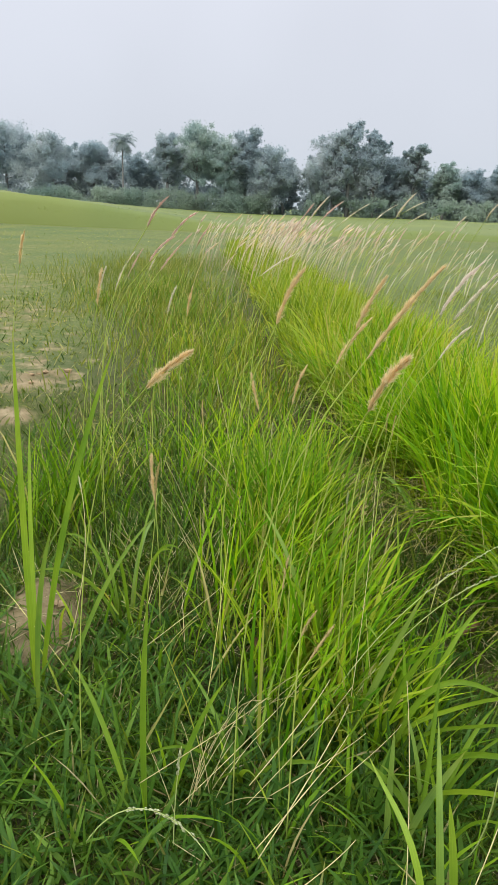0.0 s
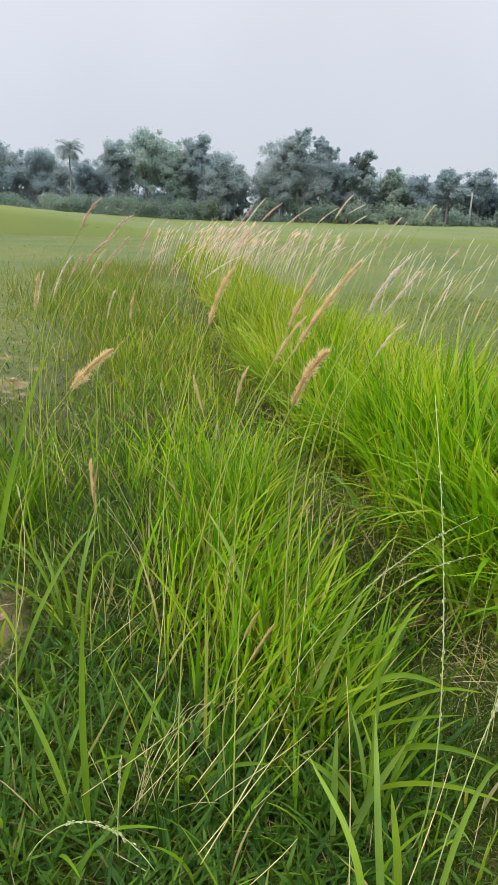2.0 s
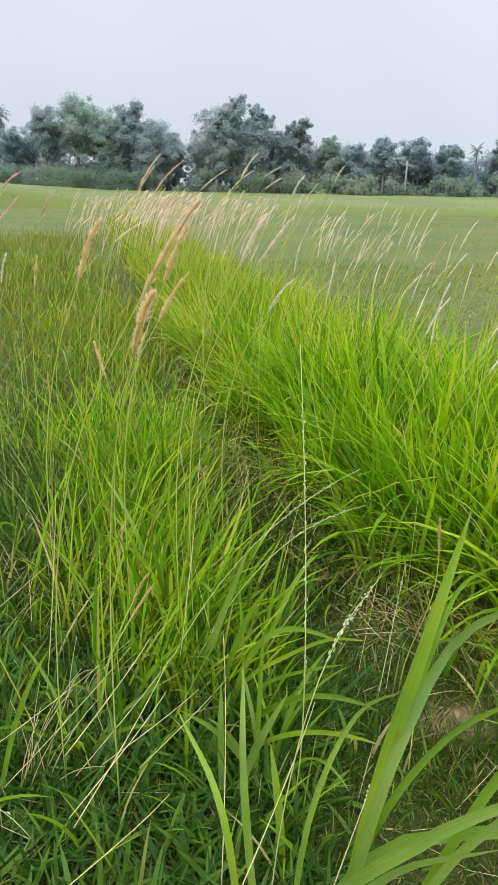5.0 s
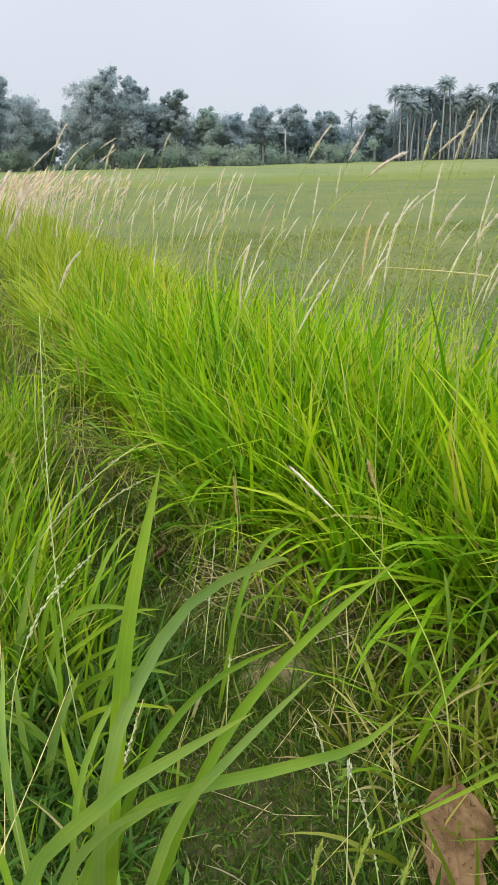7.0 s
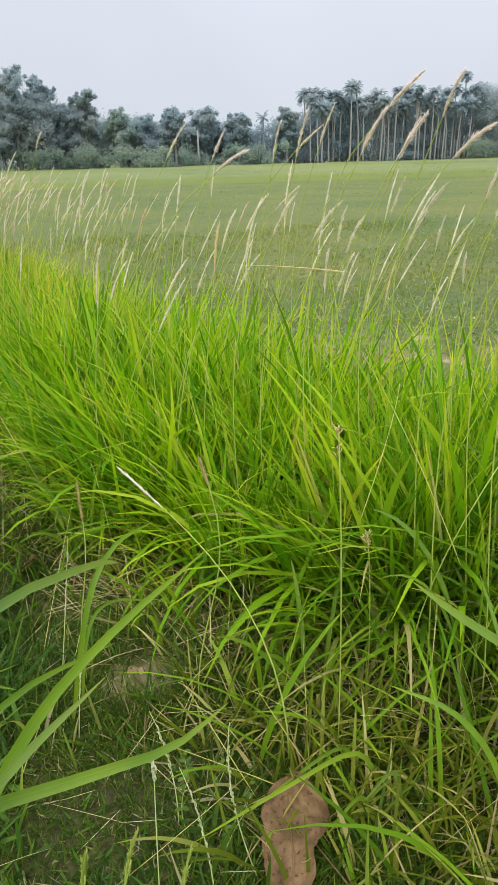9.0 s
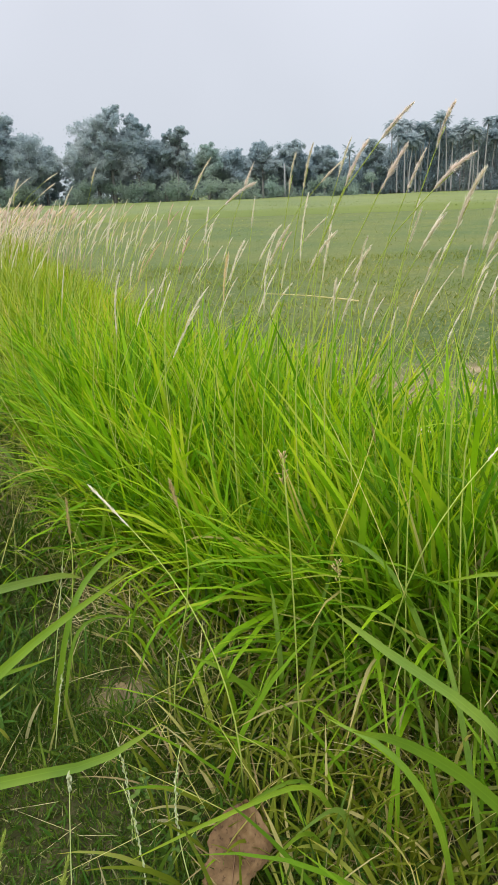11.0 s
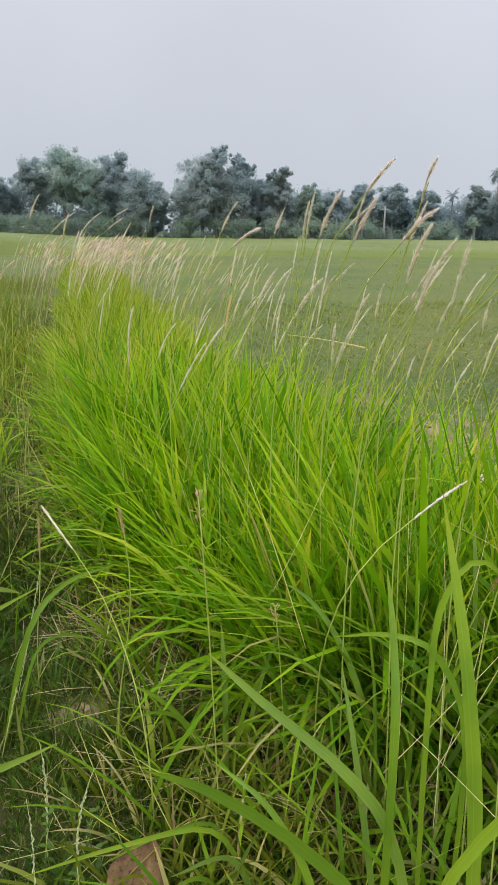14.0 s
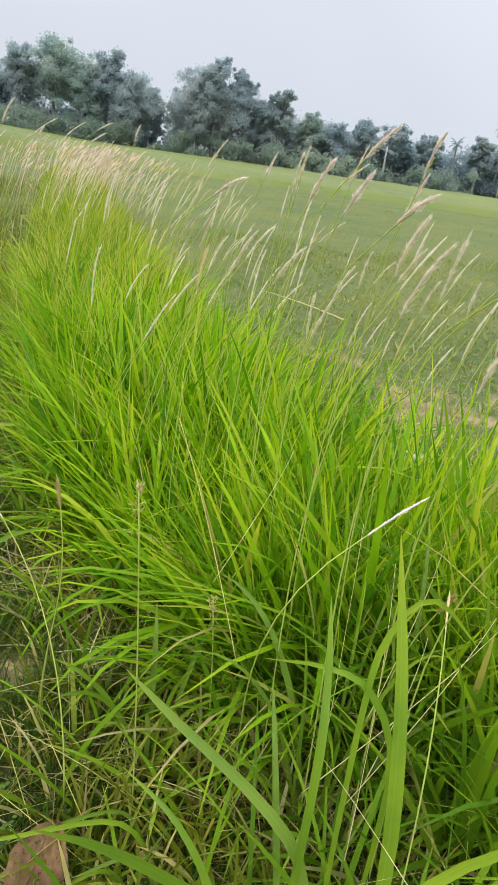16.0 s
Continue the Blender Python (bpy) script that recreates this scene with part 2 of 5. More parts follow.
MEDIUM = leaf_material("field_grass_blade", ((0.0, (0.06, 0.16, 0.009)), (0.5, (0.14, 0.28, 0.012)), (0.88, (0.25, 0.39, 0.02)), (0.975, (0.38, 0.40, 0.09)), (1.0, (0.50, 0.44, 0.23))), ALONG, 0.38, 0.5, 0.12)
# Dark turf green, lowered further in place of shade between the tufts.
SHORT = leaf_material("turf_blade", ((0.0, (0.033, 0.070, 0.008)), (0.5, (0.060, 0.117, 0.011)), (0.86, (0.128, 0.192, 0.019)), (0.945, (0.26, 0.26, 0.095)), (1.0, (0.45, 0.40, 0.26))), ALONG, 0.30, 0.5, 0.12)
MESSY = leaf_material("loose_turf_blade", ((0.0, (0.065, 0.145, 0.015)), (0.5, (0.14, 0.255, 0.024)), (0.86, (0.25, 0.355, 0.04)), (0.94, (0.32, 0.32, 0.10)), (1.0, (0.48, 0.43, 0.24))), ALONG, 0.32, 0.45, 0.2)
CREEP = leaf_material("creeping_blade", ((0.0, (0.034, 0.095, 0.014)), (0.6, (0.070, 0.165, 0.020)), (1.0, (0.135, 0.245, 0.032))), ALONG, 0.30, 0.45, 0.2)
# Blue raised in the field turf to put distance haze into its colour.
FAR_TURF = leaf_material("far_turf_blade", ((0.0, (0.13, 0.185, 0.040)), (0.6, (0.19, 0.24, 0.055)), (0.9, (0.275, 0.30, 0.095)), (1.0, (0.50, 0.46, 0.26))), WHOLE, 0.45, 0.55, 0.1, 0.5)
CROP = leaf_material("crop_blade", ((0.0, (0.155, 0.215, 0.05)), (0.6, (0.21, 0.26, 0.066)), (1.0, (0.28, 0.31, 0.09))), ALONG, 0.3, 0.55, 0.3, 0.06)
CREAM = fibre_material("plume_cream", (0.80, 0.72, 0.57), (0.94, 0.88, 0.75), 0.7, 0.4)
PINK = fibre_material("plume_pink", (0.84, 0.73, 0.64), (0.95, 0.87, 0.79), 0.7, 0.4)
ROSE = fibre_material("plume_rose", (0.70, 0.48, 0.40), (0.90, 0.70, 0.61), 0.7, 0.4)
TAN = fibre_material("plume_tan", (0.72, 0.55, 0.30), (0.92, 0.78, 0.49), 0.7, 0.4)
WITHERED = fibre_material("withered_blade", (0.17, 0.115, 0.045), (0.42, 0.33, 0.15), 0.7)
YELLOW_STRAW = fibre_material("yellow_stalk", (0.52, 0.50, 0.10), (0.80, 0.74, 0.28), 0.55)
FAR_PLUME = fibre_material("plume_far", (0.62, 0.49, 0.37), (0.86, 0.73, 0.59), 0.7, 0.4)
BROWN = fibre_material("brown_seed_head", (0.32, 0.235, 0.08), (0.60, 0.48, 0.22), 0.75, 0.2)
STRAW = fibre_material("dry_straw", (0.49, 0.41, 0.16), (0.78, 0.69, 0.37), 0.6)
PALE_STEM = fibre_material("pale_seed_stem", (0.42, 0.52, 0.15), (0.64, 0.70, 0.30), 0.5)
GREEN_STEM = fibre_material("green_stem", (0.32, 0.43, 0.05), (0.56, 0.63, 0.16), 0.5)
SEED = fibre_material("pale_seed", (0.42, 0.47, 0.22), (0.70, 0.72, 0.48), 0.6)
OLIVE = leaf_material("drooping_blade", ((0.0, (0.105, 0.145, 0.012)), (0.55, (0.19, 0.235, 0.02)), (0.78, (0.32, 0.33, 0.07)), (1.0, (0.56, 0.49, 0.25))), ALONG, 0.36, 0.5, 0.12)
DEAD = dead_leaf_material()
DEAD_RIB = fibre_material("dead_leaf_rib", (0.09, 0.05, 0.025), (0.19, 0.115, 0.06), 0.7, 0.0, 40.0)
BARK = fibre_material("bark", (0.15, 0.15, 0.145), (0.24, 0.235, 0.225), 0.9, 0.0, 3.0)
PALM_BARK = fibre_material("palm_bark", (0.21, 0.21, 0.205), (0.33, 0.325, 0.315), 0.9, 0.0, 3.0)
CONCRETE = fibre_material("pole_concrete", (0.22, 0.23, 0.24), (0.32, 0.33, 0.33), 0.8, 0.0, 6.0)
STONE = fibre_material("clod_clay", (0.20, 0.135, 0.07), (0.34, 0.245, 0.14), 0.95, 0.0, 18.0)
# Far foliage: pale blue-grey haze mixed into the leaf colours, transmission raised too.
HAZE_FOLIAGE = leaf_material("hazed_tree_foliage", ((0.0, (0.272, 0.325, 0.365)), (0.6, (0.282, 0.335, 0.37)), (1.0, (0.292, 0.345, 0.373))), WHOLE, 0.5, 0.95, 0.0, 0.12, gain_=(2.05, 2.05, 2.05))
HAZE_FOLIAGE_PALE = leaf_material("hazed_tree_foliage_pale", ((0.0, (0.265, 0.33, 0.325)), (0.6, (0.275, 0.34, 0.33)), (1.0, (0.285, 0.35, 0.333))), WHOLE, 0.5, 0.95, 0.0, 0.12, gain_=(2.05, 2.05, 2.05))
HAZE_SHRUB = leaf_material("hazed_shrub_foliage", ((0.0, (0.225, 0.285, 0.26)), (1.0, (0.245, 0.31, 0.27))), WHOLE, 0.5, 0.95, 0.0, 0.12, gain_=(2.1, 2.1, 2.1))
HAZE_PALM_LEAF = leaf_material("hazed_palm_foliage", ((0.0, (0.22, 0.27, 0.305)), (1.0, (0.24, 0.29, 0.32))), WHOLE, 0.5, 0.95, 0.0, 0.12, gain_=(1.9, 1.9, 1.9))
GROUND = ground_material()


# ---- builders ----
def mesh_object(name, verts, faces, mat, parent=None, uvs=None, smooth=True):
    me = bpy.data.meshes.new(name)
    me.from_pydata(verts, [], faces)
    if uvs is not None:
        loops = np.empty(len(me.loops), dtype=np.int32)
        me.loops.foreach_get("vertex_index", loops)
        layer = me.uv_layers.new(name="blade")
        layer.data.foreach_set("uv", np.asarray(uvs, dtype=np.float32)[loops].ravel())
    me.polygons.foreach_set("use_smooth", np.full(len(me.polygons), smooth))
    me.materials.append(mat)
    ob = new(name, me)
    if parent is not None:
        ob.parent = parent
    return ob


def raw_object(name, co, quads, tris, uv, mat):
    """A large joined mesh from arrays of vertices, quads and triangles."""
    me = bpy.data.meshes.new(name)
    nq, nt = len(quads), len(tris)
    loops = np.concatenate([quads.ravel(), tris.ravel()]).astype(np.int32)
    starts = np.concatenate([np.arange(nq) * 4, nq * 4 + np.arange(nt) * 3]).astype(np.int32)
    totals = np.concatenate([np.full(nq, 4), np.full(nt, 3)]).astype(np.int32)
    me.vertices.add(len(co))
    me.vertices.foreach_set("co", co.astype(np.float32).ravel())
    me.loops.add(len(loops))
    me.loops.foreach_set("vertex_index", loops)
    me.polygons.add(nq + nt)
    me.polygons.foreach_set("loop_start", starts)
    me.polygons.foreach_set("loop_total", totals)
    me.polygons.foreach_set("use_smooth", np.ones(nq + nt, dtype=bool))
    layer = me.uv_layers.new(name="blade")
    layer.data.foreach_set("uv", uv.astype(np.float32)[loops].ravel())
    me.update(calc_edges=True)
    me.validate()
    me.materials.append(mat)
    return new(name, me)


def blades(name, root, az, length, width, th0, th1, mat, rings=4, seed=0):
    """Grass: each blade a tapered, curved ribbon from its root, leaning from th0 to th1 (radians from upright) towards az."""
    rng = np.random.default_rng(seed)
    n = len(root)
    s = np.linspace(0, 1, rings + 1)
    side_turn = rng.uniform(-0.9, 0.9, n)
    pos = np.zeros((n, rings + 1, 3))
    pos[:, 0] = root
    for k in range(rings):
        th = th0 + (th1 - th0) * ((k + 0.5) / rings) ** 1.15
        step = length / rings
        pos[:, k + 1, 0] = pos[:, k, 0] + step * np.sin(th) * np.cos(az)
        pos[:, k + 1, 1] = pos[:, k, 1] + step * np.sin(th) * np.sin(az)
        pos[:, k + 1, 2] = pos[:, k, 2] + step * np.cos(th)
    sa = az + np.pi / 2 + side_turn
    side = np.stack([np.cos(sa), np.sin(sa), np.zeros(n)], 1)
    prof = np.interp(s, [0, 0.15, 0.45, 0.8, 1.0], [0.6, 0.95, 1.0, 0.62, 0.0])
    co = np.zeros((n, 2 * rings + 1, 3))
    uv = np.zeros((n, 2 * rings + 1, 2))
    for k in range(rings):
        off = side * (0.5 * width * prof[k])[:, None]
        co[:, 2 * k], co[:, 2 * k + 1] = pos[:, k] - off, pos[:, k] + off
        uv[:, 2 * k], uv[:, 2 * k + 1] = (0, s[k]), (1, s[k])
    co[:, 2 * rings], uv[:, 2 * rings] = pos[:, rings], (0.5, 1)
    base = (np.arange(n) * (2 * rings + 1))[:, None]
    quads = np.concatenate([base + np.array([[2 * k, 2 * k + 1, 2 * k + 3, 2 * k + 2]]) for k in range(rings - 1)]) if rings > 1 else np.zeros((0, 4), int)
    tris = base + np.array([[2 * rings - 2, 2 * rings - 1, 2 * rings]])
    return raw_object(name, co.reshape(-1, 3), quads, tris, uv.reshape(-1, 2), mat)


def curve_points(points, steps):
    """A smooth line through control points (a Bezier of any degree)."""
    pts = [Vector(p) for p in points]
    out = []
    for i in range(steps + 1):
        t = i / steps
        q = list(pts)
        while len(q) > 1:
            q = [a.lerp(b, t) for a, b in zip(q, q[1:])]
        out.append(q[0])
    return out


def line_through(points, steps):
    """A smooth line that passes through its points, in even parts."""
    pts = [Vector(p) for p in points]
    pts = [2 * pts[0] - pts[1]] + pts + [2 * pts[-1] - pts[-2]]
    out = []
    for i in range(steps + 1):
        u = i / steps * (len(pts) - 3)
        k = min(int(u), len(pts) - 4)
        u -= k
        a, b, c, d = pts[k:k + 4]
        out.append(0.5 * (2 * b + (c - a) * u + (2 * a - 5 * b + 4 * c - d) * u * u + (3 * b - a - 3 * c + d) * u ** 3))
    return out


def tube_data(line, radii, sides=5):
    verts, faces = [], []
    for i, p in enumerate(line):
        d = (line[min(i + 1, len(line) - 1)] - line[max(i - 1, 0)]).normalized()
        a = d.cross(Vector((0.3, 1, 0.1))).normalized()
        b = d.cross(a)
        for k in range(sides):
            w = 2 * math.pi * k / sides
            verts.append(p + radii[i] * (math.cos(w) * a + math.sin(w) * b))
    for i in range(len(line) - 1):
        for k in range(sides):
            a, b = i * sides + k, i * sides + (k + 1) % sides
            faces.append((a, b, b + sides, a + sides))
    faces.append(tuple(reversed(range(sides))))
    faces.append(tuple(range((len(line) - 1) * sides, len(line) * sides)))
    return verts, faces


def tube(name, line, radii, mat, parent=None, sides=5):
    v, f = tube_data(line, radii, sides)
    return mesh_object(name, v, f, mat, parent)


def broad_blade(name, points, width, parent, fold=0.25, passing=False):
    """One broad grass blade as a folded ribbon with a midrib, bent along control points or passing through them."""
    n = 12
    line = (line_through if passing else curve_points)(points, n)
    verts, faces, uvs = [], [], []
    for i, p in enumerate(line):
        t = i / n
        d = (line[min(i + 1, n)] - line[max(i - 1, 0)]).normalized()
        a = d.cross(Vector((0.15, -1, 0.35))).normalized()
        up = a.cross(d)
        w = 0.5 * width * float(np.interp(t, [0, 0.12, 0.45, 0.8, 0.93, 1], [0.5, 0.85, 1.0, 0.66, 0.3, 0.03]))
        verts += [p - a * w + up * w * fold, p - up * w * fold * 0.4, p + a * w + up * w * fold]
        uvs += [(0, t), (0.5, t), (1, t)]
    for i in range(n):
        for k in (0, 1):
            a = 3 * i + k
            faces.append((a, a + 1, a + 4, a + 3))
    return mesh_object(name, verts, faces, BROAD, parent, uvs)


def thing(name, place, label, category, group=""):
    e = new(name)
    e.empty_display_size = 0.05
    e.location = place
    return tagged(e, label, category, group)


def settle(child, parent):
    """Makes child, built in world places, a part of parent."""
    child.parent = parent
    child.matrix_parent_inverse = Matrix.Translation(parent.location).inverted()
    return child


# ---- the plan ----
def band_left(y):
    """The near edge of the tall grass along the field bank."""
    return np.interp(y, [-1.6, 0.6, 0.9, 1.15, 1.6, 2.4, 4, 6.4, 8, 12, 20], [3.6, 1.65, 1.36, 1.08, 0.76, 0.38, -0.05, -0.5, -0.85, -1.6, -3.2])


BAND = 1.12


def fbm(x, y, scale, seed=0):
    """A smooth, seeded height field, about -1 to 1."""
    rng = np.random.default_rng(100 + seed)
    v = np.zeros_like(np.asarray(x, dtype=float))
    for k in range(34):
        a, f, p = rng.uniform(0, 2 * np.pi), scale * 0.45 * 9.0 ** rng.random(), rng.uniform(0, 2 * np.pi)
        v = v + np.sin(f * (np.cos(a) * x + np.sin(a) * y) + p) / 5.0
    return v


def bare(x, y):
    """How bare the soil lies, 0 to 1."""
    x, y = np.asarray(x, float), np.asarray(y, float)
    rough = 0.22 * fbm(x, y, 5.0, 1)
    left = np.interp(y, [1.0, 2.7, 4.0, 5.7, 9, 14], [-1.08, -1.36, -1.66, -2.1, -3.2, -5.0])
    wide = np.interp(y, [1.0, 3, 8, 16], [0.5, 1.0, 2.2, 3.5])
    v = np.clip(1.1 - np.abs((x - (left - wide)) / wide) + 1.8 * rough, 0, 1) * np.interp(y, [3.5, 5, 7, 10, 16, 24], [0.9, 0.62, 0.44, 0.36, 0.25, 0.0])
    v = np.maximum(v, np.clip(1.3 - np.hypot((x + 0.87) / 0.19, (y - 1.56) / 0.28) + 0.6 * rough, 0, 1))
    right = np.minimum(band_left(y), 1.0) + BAND + 0.75
    v = np.maximum(v, np.clip(0.42 - np.abs((x - right) / 0.9) + 3.4 * rough, 0, 1) * np.clip((5.5 - y) / 2.2, 0, 1) * np.clip((y - 0.6) / 1.0, 0, 1))
    v = 0.95 * v
    v = np.maximum(v, 0.55 * np.clip(1.0 - np.hypot((x - 2.6) / 0.8, (y - 3.2) / 1.3) + 2.6 * rough, 0, 1))
    v = np.maximum(v, np.clip(1.2 - np.hypot((x - 2.0) / 0.16, (y - 2.8) / 0.12) + rough, 0, 1))
    lane = np.minimum(band_left(y), 0.95) - 0.2
    v = v * np.clip((y - 0.2 - 0.9 * rough) / 0.7, 0, 1)
    v = np.maximum(v, 0.40 * np.clip(1.0 - np.abs((x - lane) / 0.26) + 2.2 * rough, 0, 1) * np.clip((5 - y) / 2, 0, 1) * np.clip((y - 0.85 - rough) / 0.3, 0.1, 1))
    for sx, sy, rx, ry, much in ((0.60, 1.19, 0.13, 0.10, 0.95), (0.16, 2.28, 0.10, 0.2, 0.55), (0.38, 1.73, 0.12, 0.12, 0.6)):
        v = np.maximum(v, much * np.clip(1.1 - np.hypot((x - sx) / rx, (y - sy) / ry) + 1.5 * rough, 0, 1))
    return v


def ground_height(x, y):
    b = bare(x, y)
    near = np.clip(1 - np.hypot(x - 0.3, y - 2.5) / 14, 0, 1)
    return near * (0.012 * fbm(x, y, 3.0, 2) + b * 0.016 * fbm(x, y, 16.0, 3) + b * 0.008 * fbm(x, y, 40.0, 4)) + 0.11 * np.exp(-((x + 0.88) / 0.12) ** 2 - ((y - 1.66) / 0.15) ** 2) - 0.01


# ---- ground ----
def axis(fine_from, fine_to, step, far_lo, far_hi):
    mid = list(np.arange(fine_from, fine_to, step))
    lo, hi, d = [], [], step
    p = fine_from
    while p > far_lo:
        d *= 1.22
        p -= d
        lo.append(max(p, far_lo))
    p, d = mid[-1], step
    while p < far_hi:
        d *= 1.22
        p += d
        hi.append(min(p, far_hi))
    return np.array(lo[::-1] + mid + hi)


gx, gy = axis(-3.0, 4.2, 0.05, -1500, 1500), axis(-0.4, 6.5, 0.05, -1500, 1500)
X, Y = np.meshgrid(gx, gy)
nx, ny = len(gx), len(gy)
idx = np.arange(nx * ny).reshape(ny, nx)
gq = np.stack([idx[:-1, :-1], idx[:-1, 1:], idx[1:, 1:], idx[1:, :-1]], -1).reshape(-1, 4)
gco = np.stack([X, Y, ground_height(X, Y)], -1).reshape(-1, 3)
ground = raw_object("ground", gco, gq, np.zeros((0, 3), int), gco[:, :2], GROUND)
attr = ground.data.attributes.new("bare", "FLOAT", "POINT")
attr.data.foreach_set("value", bare(X, Y).astype(np.float32).ravel())
attr = ground.data.attributes.new("lawn", "FLOAT", "POINT")
attr.data.foreach_set("value", np.clip(np.maximum(np.maximum((X - band_left(Y) - BAND + 0.25) / 0.5, (Y - 6.0) / 5.0), np.maximum(0.5 * (-X - 0.85 - 0.05 * Y) / 0.7, (0.0 - Y) / 1.6)), 0, 1).astype(np.float32).ravel())
tagged(ground, "clay field ground with thin turf and bare patches", "ground", kind="structure")

# ---- grass ----
rng = np.random.default_rng(7)


def on_ground(x, y):
    return np.stack([x, y, ground_height(x, y) - 0.005], 1)


# tall grass along the bank: tufts that fan out
def tall_band(name, y0, y1, tufts, per, seed, rings, wide, mat=TALL):
    r = np.random.default_rng(seed)
    ty = r.uniform(y0, y1, tufts)
    tx = band_left(ty) + BAND * r.beta(1.15, 1.25, tufts) + 0.05 * r.normal(size=tufts)
    k = np.repeat(np.arange(tufts), per)
    n = len(k)
    ang, rad = r.uniform(0, 2 * np.pi, n), np.abs(r.normal(0, 0.045, n))
    x, y = tx[k] + rad * np.cos(ang), ty[k] + rad * np.sin(ang)
    d = (x - band_left(y)) / BAND
    sway = r.normal(0, 0.42, (tufts, 2))[k]
    vx = (d - 0.42) * 1.5 + 0.16 + 0.75 * np.cos(ang) + sway[:, 0] + 0.5 * r.normal(size=n)
    vy = -0.14 + 0.75 * np.sin(ang) + sway[:, 1] + 0.5 * r.normal(size=n)
    az = np.arctan2(vy, vx)
    push = np.clip(np.hypot(vx, vy), 0, 1.6)
    length = r.uniform(0.34, 0.78, n) * (0.82 + 0.25 * np.sin(np.pi * np.clip(d, 0, 1))) * (0.74 + 0.52 * r.random(tufts)[k]) * np.interp(y, [0, 2.0, 3.5, 8], [0.96, 0.90, 0.74, 0.66]) * np.interp(d, [0.62, 1.05], [1.0, 0.55])
    th0 = np.radians(r.uniform(0, 9, n) + 10 * push)
    th1 = th0 + np.radians(r.uniform(0, 26, n) + 34 * push * r.random(n) ** 1.2)
    low = r.random(n) < np.where(d < 0.16, np.interp(y, [1.2, 2.0], [0.22, 0.45]), 0.16)
    th1 = np.where(low, th1 + np.radians(r.uniform(30, 80, n)), th1)
    width = (0.0036 + 0.0135 * r.random(n) ** 1.4) * wide * (0.75 + 0.5 * r.random(tufts)[k])
    ob = blades(name, on_ground(x, y), az, length, width, th0, th1, mat, rings, seed)
    return tagged(ob, "dense bright yellow-green tall cogon grass along the bank", "grass", kind="stuff")


tall_band("tall_grass", 1.0, 3.2, 400, 26, 11, 6, 1.15)
tall_band("tall_grass", 0.72, 1.3, 62, 26, 16, 6, 1.2, SHADE_GREEN)
tall_band("tall_grass", -1.4, 0.75, 240, 16, 14, 4, 1.4, SHADE_GREEN)
tall_band("tall_grass", 3.2, 5.0, 130, 20, 12, 4, 1.3)
tall_band("tall_grass", 3.0, 7.5, 390, 20, 15, 4, 1.3, OLD_TALL)
tall_band("tall_grass", 7.5, 19.0, 900, 14, 13, 3, 1.9, OLD_TALL)


# mixed field grass of middle height on the near side of the bank
def tuft_grass(name, spots, per_m2, lo, hi, seed, label, mat=MEDIUM, wlo=0.003, whi=0.008, lean=(0.3, 0.0), rings=4):
    r = np.random.default_rng(seed)
    xs, ys, ls = [], [], []
    for cx, cy, rx, ry, dense, tall in spots:
        n = int(per_m2 * 3.14 * rx * ry * dense)
        xs.append(r.normal(cx, rx * 0.55, n))
        ys.append(r.normal(cy, ry * 0.55, n))
        ls.append(np.full(n, tall))
    x, y, tall = np.concatenate(xs), np.concatenate(ys), np.concatenate(ls)
    keep = bare(x, y) < 0.7
    x, y, tall = x[keep], y[keep], tall[keep]
    n = len(x)
    ang = r.uniform(0, 2 * np.pi, n)
    vx, vy = lean[0] + 0.8 * np.cos(ang), lean[1] + 0.8 * np.sin(ang)
    push = np.hypot(vx, vy)
    length = r.uniform(lo, hi, n) * tall
    th0 = np.radians(r.uniform(2, 14, n) + 10 * push)
    th1 = th0 + np.radians(r.uniform(8, 55, n))
    ob = blades(name, on_ground(x, y), np.arctan2(vy, vx), length, r.uniform(wlo, whi, n), th0, th1, mat, rings, seed)
    return tagged(ob, label, "grass", kind="stuff")


tuft_grass("field_grass", [(-0.20, 2.2, 0.20, 0.36, 1.3, 1.0), (0.06, 1.35, 0.16, 0.18, 0.9, 0.85), (-1.05, 2.2, 0.2, 0.26, 0.8, 1.05),
                           (-0.75, 4.2, 0.5, 0.9, 0.14, 0.36), (-0.3, 1.5, 0.3, 0.3, 0.12, 0.6)],
           1500, 0.22, 0.52, 21, "mixed mid-green field grass beside the bank", wlo=0.004, whi=0.010)
STAND = [(-0.10, 1.45, 0.17, 0.22, 1.0, 0.85), (-0.22, 1.80, 0.18, 0.24, 1.0, 0.95), (-0.02, 1.62, 0.15, 0.18, 0.8, 0.8), (0.0, 1.25, 0.13, 0.12, 0.7, 0.7), (-0.28, 2.25, 0.2, 0.3, 0.7, 0.9)]
tuft_grass("field_grass", STAND, 950, 0.26, 0.55, 42, "bright green stand of grass leaning over the turf", TALL, 0.005, 0.012, (0.62, -0.05), 6)
tuft_grass("field_grass", STAND, 420, 0.20, 0.50, 43, "yellowing blades among the bright stand of grass", OLD_TALL, 0.004, 0.009, (0.5, 0.1), 6)
tuft_grass("field_grass", STAND, 480, 0.18, 0.45, 44, "olive blades among the bright stand of grass", OLIVE, 0.004, 0.009, (0.4, 0.0), 6)
